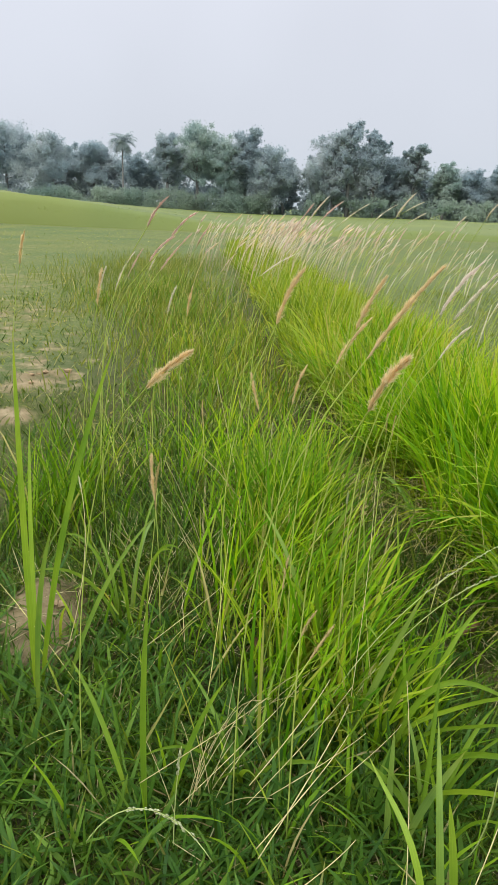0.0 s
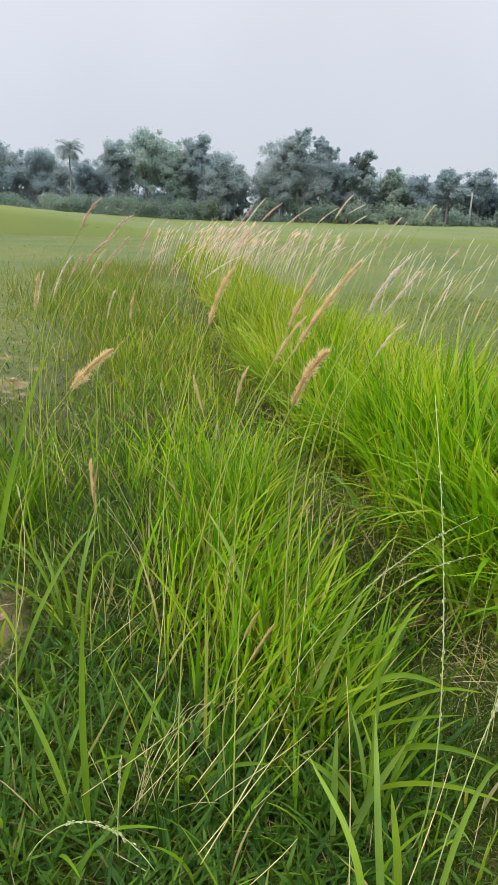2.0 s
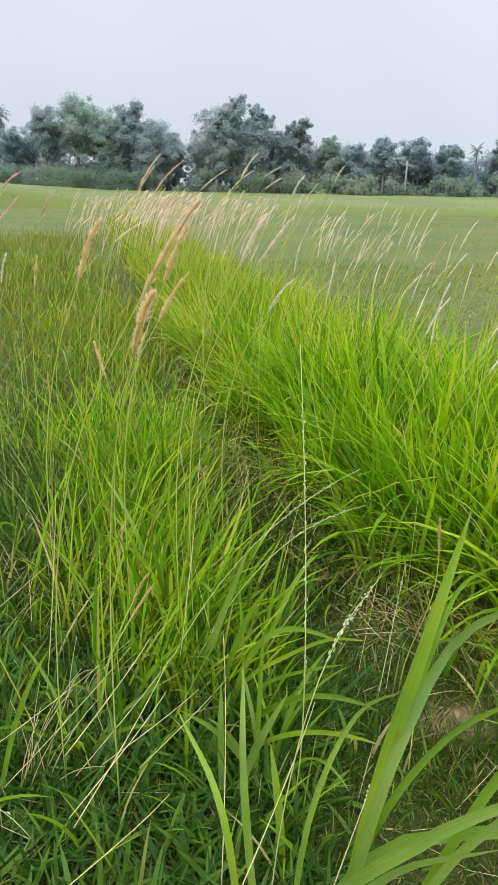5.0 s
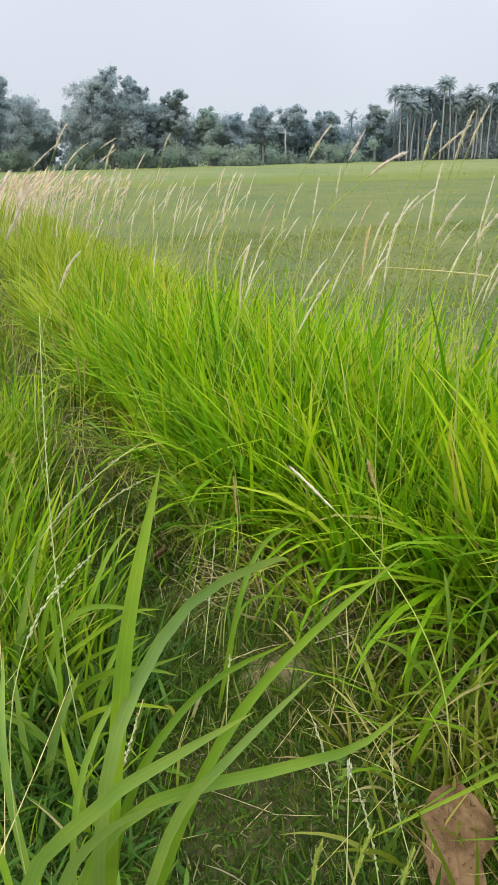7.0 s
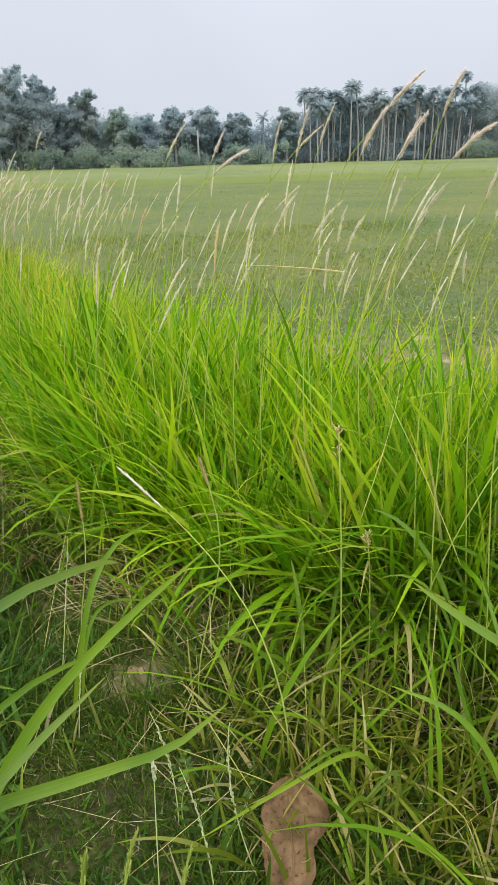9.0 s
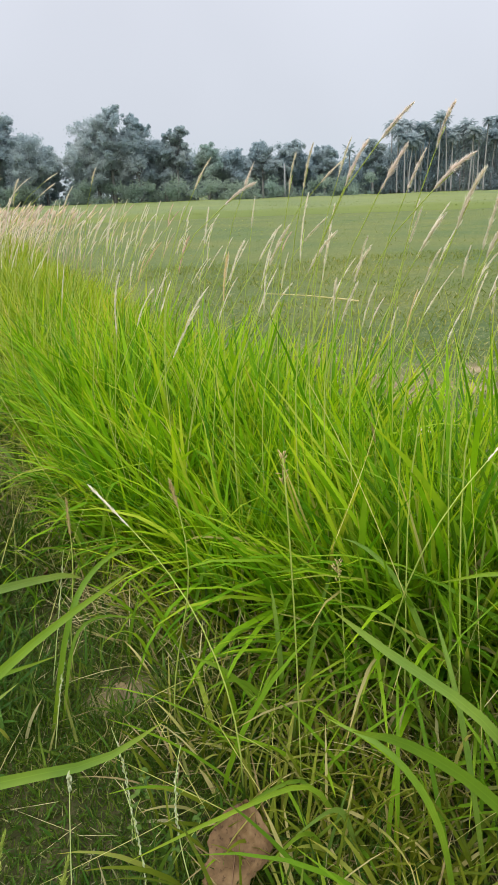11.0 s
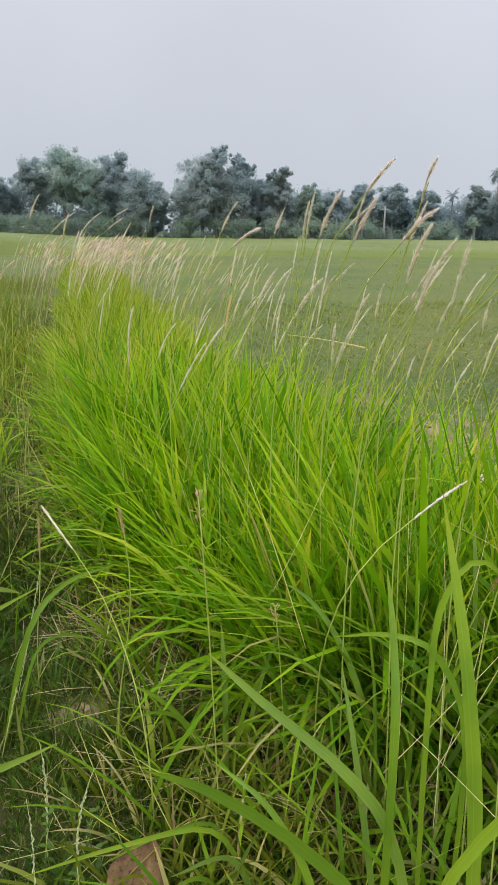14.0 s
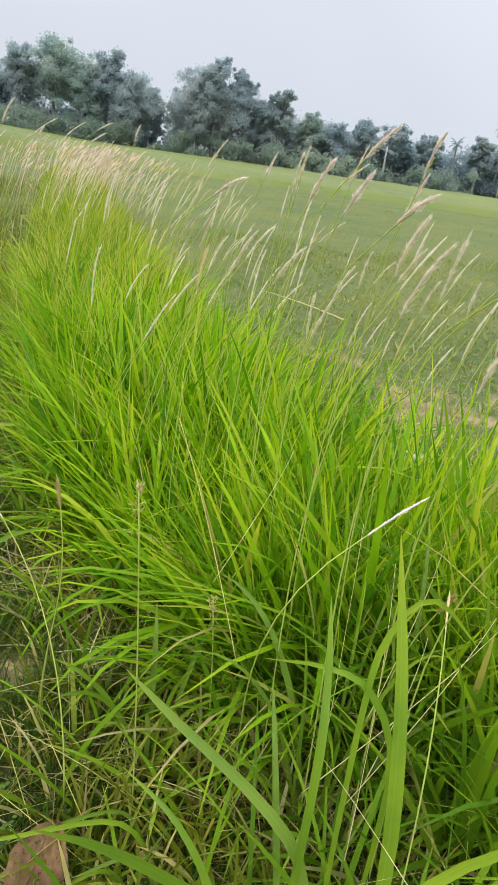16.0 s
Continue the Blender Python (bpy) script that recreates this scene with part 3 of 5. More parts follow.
tuft_grass("field_grass", [(-1.3, 5.6, 0.7, 1.2, 0.28, 0.36), (-2.3, 8.5, 0.9, 2.0, 0.22, 0.4), (-3.4, 12.5, 1.5, 3.0, 0.3, 0.5), (-1.7, 7.0, 0.4, 1.4, 0.25, 0.38)],
           700, 0.25, 0.55, 22, "thin yellowish field grass beside the bank", FAR_TURF, wlo=0.006, whi=0.012, rings=3)
ISLAND = [(-0.8, 4.3, 0.5, 0.6, 0.4, 0.55), (-1.1, 5.4, 0.6, 0.9, 0.45, 0.62), (-1.6, 6.8, 0.7, 1.2, 0.45, 0.7), (-2.3, 8.8, 0.9, 1.6, 0.45, 0.75), (-0.35, 3.9, 0.2, 0.8, 0.4, 0.55), (-0.9, 5.6, 0.3, 1.2, 0.4, 0.6)]
tuft_grass("field_grass", ISLAND, 330, 0.20, 0.54, 27, "mixed green field grass beside the bank", MESSY, 0.004, 0.011, (0.35, -0.1), 4)
tuft_grass("field_grass", ISLAND[:2] + ISLAND[4:], 300, 0.22, 0.56, 45, "brighter green field grass beside the bank", OLD_TALL, 0.004, 0.010, (0.4, -0.1), 4)
tuft_grass("field_grass", [(-0.55, 2.9, 0.25, 0.5, 1.0, 0.75), (-0.15, 2.9, 0.15, 0.4, 0.8, 0.8)], 520, 0.22, 0.5, 46, "brighter green field grass beside the bank", TALL, 0.004, 0.010, (0.4, -0.1), 5)
tuft_grass("field_grass", ISLAND, 420, 0.14, 0.40, 28, "mixed olive-green field grass beside the bank", OLIVE, 0.004, 0.010, (0.3, 0.0), 4)


def arching(name, spots, per_m2, lo, hi, wlo, whi, seed, label, mat=SHADE_GREEN):
    """Coarse loose blades that rise and bend over."""
    r = np.random.default_rng(seed)
    xs, ys = [], []
    for cx, cy, rx, ry, dense in spots:
        n = int(per_m2 * 3.14 * rx * ry * dense)
        xs.append(cx + rx * r.uniform(-1, 1, n) * r.random(n) ** 0.3)
        ys.append(cy + ry * r.uniform(-1, 1, n) * r.random(n) ** 0.3)
    x, y = np.concatenate(xs), np.concatenate(ys)
    keep = bare(x, y) < 0.7
    x, y = x[keep], y[keep]
    n = len(x)
    th0 = np.radians(r.uniform(4, 42, n))
    th1 = th0 + np.radians(r.uniform(10, 75, n))
    ob = blades(name, on_ground(x, y), r.uniform(0, 6.283, n), r.uniform(lo, hi, n), r.uniform(wlo, whi, n), th0, np.minimum(th1, np.radians(112)), mat, 6, seed)
    return tagged(ob, label, "grass", kind="stuff")


COARSE = "coarse arching green blades at the foot of the tall grass"
arching("coarse_grass", [(1.38, 0.72, 0.48, 0.45, 0.5), (0.98, 1.02, 0.24, 0.30, 0.4), (0.74, 1.45, 0.2, 0.35, 0.25), (1.85, 1.0, 0.4, 0.5, 0.9)], 640, 0.16, 0.46, 0.005, 0.013, 23, COARSE)
arching("coarse_grass", [(0.45, 2.0, 0.18, 0.5, 0.7), (0.15, 1.75, 0.2, 0.5, 0.4), (0.9, 0.62, 0.2, 0.2, 0.3), (-0.45, 1.3, 0.5, 0.5, 0.2), (0.05, 1.0, 0.35, 0.3, 0.5)], 500, 0.08, 0.22, 0.004, 0.009, 24, "loose arching blades over the turf")


def drooping(n, y0, y1, lo, hi, seed):
    r = np.random.default_rng(seed)
    y = r.uniform(y0, y1, n)
    x = np.minimum(band_left(y), 1.5) + r.uniform(-0.06, 0.16, n)
    th0 = np.radians(r.uniform(12, 50, n))
    ob = blades("drooping_grass", on_ground(x, y), np.radians(r.normal(205, 38, n)), r.uniform(lo, hi, n), r.uniform(0.003, 0.0075, n), th0, np.minimum(th0 + np.radians(r.uniform(35, 85, n)), np.radians(118)), OLIVE, 7, seed)
    return tagged(ob, "olive-green blades drooping from the bank over the path", "grass", kind="stuff")


arching("coarse_grass", [(-0.6, 2.2, 0.45, 0.7, 0.7), (-0.75, 3.2, 0.5, 0.7, 0.6), (-1.0, 4.2, 0.6, 0.8, 0.4)], 620, 0.07, 0.24, 0.004, 0.009, 29, "loose dark green blades lying over one another in the turf", MESSY)
arching("coarse_grass", [(1.1, 0.78, 0.5, 0.3, 1.0), (0.88, 1.0, 0.22, 0.25, 0.5), (0.72, 1.4, 0.15, 0.3, 0.25), (1.2, 0.5, 0.4, 0.25, 0.8)], 1100, 0.07, 0.24, 0.004, 0.010, 30, "short olive-green blades matted at the foot of the bank", OLIVE)
drooping(150, 0.95, 1.7, 0.16, 0.36, 27)
drooping(330, 1.7, 3.0, 0.20, 0.48, 25)
drooping(260, 3.0, 6.0, 0.25, 0.5, 26)


# creeping turf
def turf(name, n, x0, x1, y0, y1, lo, hi, wlo, whi, mat, rings, seed, label, lean=(10, 72)):
    r = np.random.default_rng(seed)
    x, y = r.uniform(x0, x1, n), r.uniform(y0, y1, n)
    b = bare(x, y)
    rim = np.minimum(np.minimum(x - x0, x1 - x), np.minimum(y - y0, y1 - y)) / (0.09 * (x1 - x0))
    keep = (r.random(n) > np.clip(1.7 * b - 0.46, 0, 0.985)) & (r.random(n) < rim + 0.05)
    x, y = x[keep], y[keep]
    m = len(x)
    th0 = np.radians(r.uniform(*lean, m))
    ob = blades(name, on_ground(x, y), r.uniform(0, 2 * np.pi, m), r.uniform(lo, hi, m) * (1 + 0.35 * fbm(x, y, 2.5, 5)), r.uniform(wlo, whi, m), th0, np.minimum(th0 + np.radians(r.uniform(-15, 45, m)), np.radians(88)), mat, rings, seed)
    return tagged(ob, label, "grass", kind="stuff")


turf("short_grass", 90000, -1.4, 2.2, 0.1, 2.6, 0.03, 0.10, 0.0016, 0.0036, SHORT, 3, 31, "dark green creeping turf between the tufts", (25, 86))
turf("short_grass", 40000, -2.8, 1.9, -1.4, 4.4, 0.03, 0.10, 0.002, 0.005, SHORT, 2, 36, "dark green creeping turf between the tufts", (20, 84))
turf("short_grass", 20000, -1.7, 2.3, 0.2, 3.4, 0.05, 0.12, 0.0025, 0.006, CREEP, 3, 35, "short broad-bladed creeping grass in the turf", (15, 80))
turf("short_grass", 6200, -1.1, 0.35, 0.4, 1.7, 0.06, 0.18, 0.005, 0.014, CREEP, 5, 37, "short broad-bladed creeping grass in the turf", (20, 75))
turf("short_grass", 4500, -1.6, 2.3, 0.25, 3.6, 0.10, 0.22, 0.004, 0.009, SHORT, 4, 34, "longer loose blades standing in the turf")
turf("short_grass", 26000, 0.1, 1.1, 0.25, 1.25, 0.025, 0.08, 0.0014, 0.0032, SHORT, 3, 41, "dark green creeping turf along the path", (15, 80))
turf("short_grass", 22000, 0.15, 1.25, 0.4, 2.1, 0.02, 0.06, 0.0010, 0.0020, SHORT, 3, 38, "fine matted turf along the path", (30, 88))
turf("short_grass", 9000, 1.5, 4.5, 0.6, 4.4, 0.025, 0.09, 0.004, 0.010, FAR_TURF, 2, 47, "short pale turf of the open field", (30, 84))
turf("short_grass", 40000, -1.0, 8.0, 2.5, 11.5, 0.025, 0.08, 0.006, 0.016, FAR_TURF, 2, 32, "short green turf of the open field", (30, 84))
turf("short_grass", 8000, -4.5, -0.2, 2.5, 11.5, 0.025, 0.08, 0.006, 0.016, FAR_TURF, 2, 39, "short green turf of the open field", (30, 84))
turf("short_grass", 9000, -4.5, -0.2, 2.5, 11.5, 0.03, 0.09, 0.005, 0.013, SHORT, 2, 40, "short dark turf in the trodden lane beside the bank", (30, 84))
turf("short_grass", 26000, -24.0, 32.0, 10.0, 35.0, 0.03, 0.07, 0.014, 0.035, FAR_TURF, 2, 33, "short green turf of the open field", (45, 86))


# the standing crop across the field
def crop_front(x):
    return 33.0 - 0.06 * x + 0.8 * np.sin(x * 0.21)


def crop_height(x, y):
    """The crop stands higher on the side of the dry lane, by bearing, to fit the camera's view."""
    return 0.34 + np.interp(np.degrees(np.arctan2(x, y)), [-32, -26, -17, -9], [1.25, 1.2, 0.6, 0.0])


cx_ = np.linspace(-90, 110, 160)
cy_ = np.concatenate([[0.0, 0.35, 0.8, 1.4, 2.2], np.linspace(3.0, 62, 38)])
CX, CD = np.meshgrid(cx_, cy_)
CY = crop_front(CX) + CD
CZ = np.where(CD < 0.1, -0.03, (crop_height(CX, CY) + 0.05 * fbm(CX, CY, 0.9, 6)) * np.clip(0.5 + CD / 1.5, 0, 1))
ci = np.arange(CX.size).reshape(CX.shape)
cq = np.stack([ci[:-1, :-1], ci[:-1, 1:], ci[1:, 1:], ci[1:, :-1]], -1).reshape(-1, 4)
cco = np.stack([CX, CY, CZ], -1).reshape(-1, 3)
crop = raw_object("crop_stand", cco, cq, np.zeros((0, 3), int), np.full((CX.size, 2), 0.6), CROP)
tagged(crop, "pale yellow-green standing crop at the far side", "crop", kind="stuff")
r = np.random.default_rng(41)
nb = 36000
bx = r.uniform(-60, 85, nb)
cd = 0.15 + 58 * r.random(nb) ** 2.3
by = crop_front(bx) + cd + 0.3 * r.normal(size=nb)
th = np.radians(r.uniform(18, 66, nb))
crop_top = blades("crop_stand", np.stack([bx, by, (crop_height(bx, by) - 0.04) * np.clip(0.4 + cd / 1.5, 0, 0.95)], 1), r.uniform(0, 6.28, nb), r.uniform(0.06, 0.20, nb), r.uniform(0.010, 0.024, nb), th, th + 0.4, CROP, 2, 42)
tagged(crop_top, "pale yellow-green upright crop leaves", "crop", kind="stuff")


# ---- trees ----
NO_QUADS = np.zeros((0, 4), int)


def leaf_cloud(centres, sizes, counts, leaf, r, flat=1.0):
    """Small leaf clumps scattered through ragged balls; returns vertices, triangles, uv."""
    k = np.repeat(np.arange(len(centres)), counts)
    n = len(k)
    d = r.normal(size=(n, 3))
    d /= np.linalg.norm(d, axis=1)[:, None]
    rad = r.random(n) ** 0.3 * (1 + 0.34 * r.normal(size=n))
    p = np.asarray(centres)[k] + d * (rad * np.asarray(sizes)[k])[:, None] * np.array([1, 1, flat])
    face = 0.35 * d + np.array([0, -0.15, 0.1]) + 0.6 * r.normal(size=(n, 3))
    face /= np.linalg.norm(face, axis=1)[:, None]
    u = np.cross(face, r.normal(size=(n, 3)))
    u /= np.linalg.norm(u, axis=1)[:, None]
    v = np.cross(face, u)
    a = leaf * r.uniform(0.5, 1.25, n)[:, None]
    co = np.stack([p - u * a, p + u * a * 0.7 - v * a * 0.52, p + u * a * 0.7 + v * a * 0.52], 1).reshape(-1, 3)
    return co, np.arange(n * 3).reshape(n, 3), np.tile([[0.5, 0.0], [0, 1], [1, 1]], (n, 1))


def tree(x, y, height, spread, seed, label, mat, airy=0.0, lean=0.0):
    """A broadleaved tree: tapered trunk, forked limbs and a crown of leaf clumps at the limb ends."""
    r = np.random.default_rng(seed)
    t = thing("tree", (x, y, 0), label, "tree", "trees along the field edge")
    lines, tips = [], []
    fork = height * r.uniform(0.22, 0.34)
    top = Vector((x + lean, y, height * 0.86))
    main = curve_points([(x, y, -0.1), (x + 0.2 * r.normal(), y, fork), (x + lean * 0.5, y, height * 0.6), top], 8)
    v, f = tube_data(main, [0.26 * (1 - 0.85 * i / 8) * height / 10 for i in range(9)], 7)
    limbs = int(11 + 5 * airy)
    for i in range(limbs):
        h = fork + (height * 0.80 - fork) * (i + 0.5) / limbs
        s = main[min(8, int(1 + 7 * h / height))]
        a = i * 2.4 + r.uniform(-0.4, 0.4)
        reach = spread * 0.5 * r.uniform(0.55, 1.0) * (1.0 if h < height * 0.6 else 1.25 - 0.75 * h / height)
        end = Vector((s.x + reach * math.cos(a), s.y + reach * math.sin(a), h + height * r.uniform(0.04, 0.16)))
        lv, lf = tube_data(curve_points([s, s.lerp(end, 0.5) - Vector((0, 0, 0.25)), end], 4), [0.07 * height / 10 * (1 - 0.8 * q / 4) for q in range(5)], 5)
        f += [tuple(q + len(v) for q in face) for face in lf]
        v += lv
        tips.append((end.x, end.y, end.z))
        tips.append(tuple(s.lerp(end, 0.55) + Vector((0.3 * r.normal(), 0.3 * r.normal(), 0.35))))
    tips.append(tuple(top))
    settle(mesh_object("trunk", v, f, BARK), t)
    extra = [tuple(np.array(p) + r.normal(size=3) * spread * 0.125) for p in tips for _ in range(4)]
    centres = np.array(tips + extra)
    centres[:, 2] = np.clip(centres[:, 2], height * 0.2, height * 0.95)
    sizes = spread * (0.065 + 0.115 * r.random(len(centres)) ** 1.5) * (1 - 0.25 * airy)
    counts = (sizes / sizes.mean() * (185 - 60 * airy)).astype(int) + 10
    co, q, uv = leaf_cloud(centres, sizes, counts, 0.16, r, 0.8)
    settle(raw_object("crown", co, NO_QUADS, q, uv, mat), t)
    return t


DARK, PALE = "dark green broadleaved tree at the far field edge", "pale lacy green tree at the far field edge"
TREES = [(-58, 104, 10.6, 11, DARK, 0), (-45.5, 101, 10.4, 9, DARK, 0), (-38.6, 98, 9.3, 6.5, DARK, 0), (-33.0, 99, 8.2, 6, DARK, 0), (-26.5, 100, 7.4, 5, DARK, 0), (-22.9, 96, 10.3, 4.2, DARK, 0.3),
         (-18.6, 97, 11.3, 7.5, PALE, 0.8), (-14.6, 96, 9.4, 5, PALE, 0.2), (-12.0, 97, 10.6, 5.5, DARK, 0.6), (-8.6, 95, 8.4, 6, DARK, 0), (-6.9, 97, 7.2, 3.4, DARK, 0), (-1.6, 96, 8.6, 5, DARK, 0.1), (-0.2, 96, 10.2, 6, DARK, 0.3), (1.7, 95, 12.0, 4.6, DARK, 0.8),
         (4.9, 96, 11.0, 4.0, DARK, 0.9), (4.0, 98, 8.6, 9, DARK, 0.1), (9.9, 96, 9.5, 3.4, DARK, 0.6), (8.4, 97, 7.6, 4, DARK, 0.2), (14.2, 97, 7.3, 3.6, PALE, 0.2), (17.6, 98, 6.2, 4.6, DARK, 0), (21.6, 97, 7.2, 3.6, DARK, 0.3), (25.7, 98, 7.2, 4.2, DARK, 0.1),
         (30.3, 97, 6.6, 3.4, DARK, 0.3), (37.4, 97, 7.2, 3.0, DARK, 0.5), (70.5, 97, 10.0, 9, DARK, 0), (78.0, 100, 9.5, 9, DARK, 0), (88.0, 102, 10.5, 11, DARK, 0)]
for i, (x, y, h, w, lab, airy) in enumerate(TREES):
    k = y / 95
    tree(x * k, y, 1.04 * h * k, w, 200 + i, lab, HAZE_FOLIAGE_PALE if lab is PALE else HAZE_FOLIAGE, airy)


def palm(x, y, height, seed, label, fronds=9, reach=1.6, droop=1.0, bark=PALM_BARK):
    """A slender palm: ringed trunk and a head of feathered fronds."""
    r = np.random.default_rng(seed)
    t = thing("palm_tree", (x, y, 0), label, "palm tree", "palms along the field edge")
    top = Vector((x + 0.3 * r.normal(), y, height - 0.35 * reach))
    line = curve_points([(x, y, -0.1), (x + 0.15 * r.normal(), y, height * 0.5), top], 10)
    settle(tube("trunk", line, [0.12 - 0.045 * i / 10 + 0.008 * (i % 2) for i in range(11)], bark, None, 7), t)
    co, quads, n = [], [], 0
    for i in range(fronds):
        a = 6.28 * i / fronds + r.uniform(-0.25, 0.25)
        e = 1.3 - 1.75 * ((i * 0.618) % 1.0) + r.uniform(-0.1, 0.1)
        out = reach * r.uniform(0.8, 1.15)
        d, up = Vector((math.cos(a), math.sin(a), 0)), Vector((0, 0, 1))
        mid = top + (d * math.cos(e) + up * math.sin(e)) * out * 0.55
        end = mid + (d * math.cos(e - droop) + up * math.sin(e - droop)) * out * 0.5
        rib = curve_points([top, mid, end], 12)
        for j in range(1, 12):
            p, tang = rib[j], (rib[j + 1] - rib[j - 1]).normalized()
            sd = tang.cross(Vector((0.02, 0.01, 1))).normalized()
            ln = 0.62 * out / 1.6 * math.sin(math.pi * (0.12 + 0.8 * j / 12)) * r.uniform(0.7, 1.2)
            for s in (-1, 1):
                e2 = p + sd * s * ln * 0.75 + tang * ln * 0.45 + Vector((0, 0, -0.45 * ln * r.random()))
                w = tang * 0.08
                co += [p - w, p + w, e2 + w * 0.3, e2 - w * 0.3]
                quads.append((n, n + 1, n + 2, n + 3))
                n += 4
    co = np.array([tuple(c) for c in co])
    settle(raw_object("crown", co, np.array(quads), np.zeros((0, 3), int), np.tile([[0, 0.2], [1, 0.2], [0.6, 1], [0.4, 1]], (len(quads), 1)), HAZE_PALM_LEAF), t)
    return t


r = np.random.default_rng(61)
for i in range(58):
    x = 40.0 + 24.0 * (i + 0.5) / 46 + 0.35 * r.normal()
    y = 95 + 6 * r.random()
    palm(x * y / 95, y, (8.75 + 0.9 * math.sin(i * 1.7) + 0.75 * r.normal()) * y / 95, 300 + i, "slender pale-trunked areca palm in a grove", 21, r.uniform(1.3, 1.9), r.uniform(0.9, 1.5))
palm(-28.9 * 0.99, 94, 9.7, 351, "coconut palm with drooping fronds at the field edge", 34, 2.5, 1.35, BARK)
palm(34.4, 96, 6.6, 352, "young palm above the hedge at the field edge", 12, 1.3, 0.9, BARK)

# the wood behind: it fills the line of trees up to a little below their tops
WOOD_X = [-90, -60, -46, -42, -40.4, -37, -34, -31, -26.3, -22.7, -20.8, -18.5, -14.7, -11.8, -9.5, -6.3, -5.6, -4.9, -4.4, -3.5, 0, 2.5, 5.7, 7.4, 10.3, 11.6, 14.1, 17, 21.5, 23.4, 25.4, 27.7, 30, 32, 37.2, 39.3, 42, 48, 55, 61, 65.5, 69, 100]
WOOD_Z = [9, 9.5, 10, 9.2, 7.4, 8.6, 6.8, 7.6, 5.8, 7.6, 7.4, 8.4, 7.6, 8.6, 7.4, 6.2, 4.8, 1.4, 4.6, 7.0, 8.4, 8.8, 8.4, 7.2, 7.6, 6.2, 6.4, 5.2, 6.3, 5.3, 6.3, 5.4, 5.8, 5.0, 6.0, 5.6, 8.0, 8.2, 8.2, 8.0, 6.8, 8.6, 9]
r = np.random.default_rng(71)
nw = 1640
ux = np.where(np.arange(nw) < 1150, r.uniform(-72, 92, nw), np.where(np.arange(nw) < 1330, r.uniform(38, 66, nw), r.uniform(6, 42, nw)))
uy = r.uniform(99, 106, nw)
top = np.interp(ux, WOOD_X, WOOD_Z)
gap = np.clip(np.abs(ux + 4.95) / 1.6, 0.12, 1)
siz = np.clip(top * 0.2, 0.4, 1.3) * r.uniform(0.7, 1.15, nw) * gap
cen = np.stack([ux * uy / 95, uy, 0.2 + (1.06 * top - siz) * uy / 95 * r.random(nw) ** 0.7], 1)
co, q, uv = leaf_cloud(cen, siz, np.full(nw, 150), 0.22, r, 0.85)
lx, ly = r.uniform(-95, 100, 760), r.uniform(98, 104, 760)
gap = np.clip(np.abs(lx * 95 / ly + 4.95) / 1.5, 0.2, 1)
lco, lq, luv = leaf_cloud(np.stack([lx, ly, r.uniform(0.2, 3.4, 760) * gap], 1), r.uniform(0.7, 1.3, 760) * gap, np.full(760, 110), 0.25, r, 0.85)
co, q, uv = np.concatenate([co, lco]), np.concatenate([q, lq + len(co)]), np.concatenate([uv, luv])
wood = raw_object("woodland", co, NO_QUADS, q, uv, HAZE_FOLIAGE)
tagged(wood, "dense wood behind the field-edge trees, greyed for haze", "woodland", kind="stuff")
sx = r.uniform(-70, 100, 420)
sx = np.where((sx > 37) & (sx < 66), sx - 75, sx)
cen = np.stack([sx, r.uniform(92.5, 95.0, 420), r.uniform(0.3, 2.7, 420) * np.clip(np.abs(sx + 5) / 2, 0.3, 1)], 1)
co, q, uv = leaf_cloud(cen, r.uniform(0.6, 1.25, 420) * np.clip(np.abs(sx + 5) / 2, 0.4, 1), np.full(420, 170), 0.165, r, 0.8)
tagged(raw_object("shrubs", co, NO_QUADS, q, uv, HAZE_SHRUB), "low green shrubs along the far field edge, dulled for haze", "shrubs", kind="stuff")

pole = thing("utility_pole", (24.4, 94, 0), "pale concrete utility pole before the trees", "pole")
settle(tube("shaft", [Vector((24.4, 94, z)) for z in (-0.1, 1.5, 3.0, 4.6)], [0.14, 0.13, 0.12, 0.10], CONCRETE, None, 8), pole)
settle(tube("crossarm", [Vector((23.8, 94, 4.2)), Vector((25.0, 94, 4.2))], [0.05, 0.05], CONCRETE, None, 6), pole)


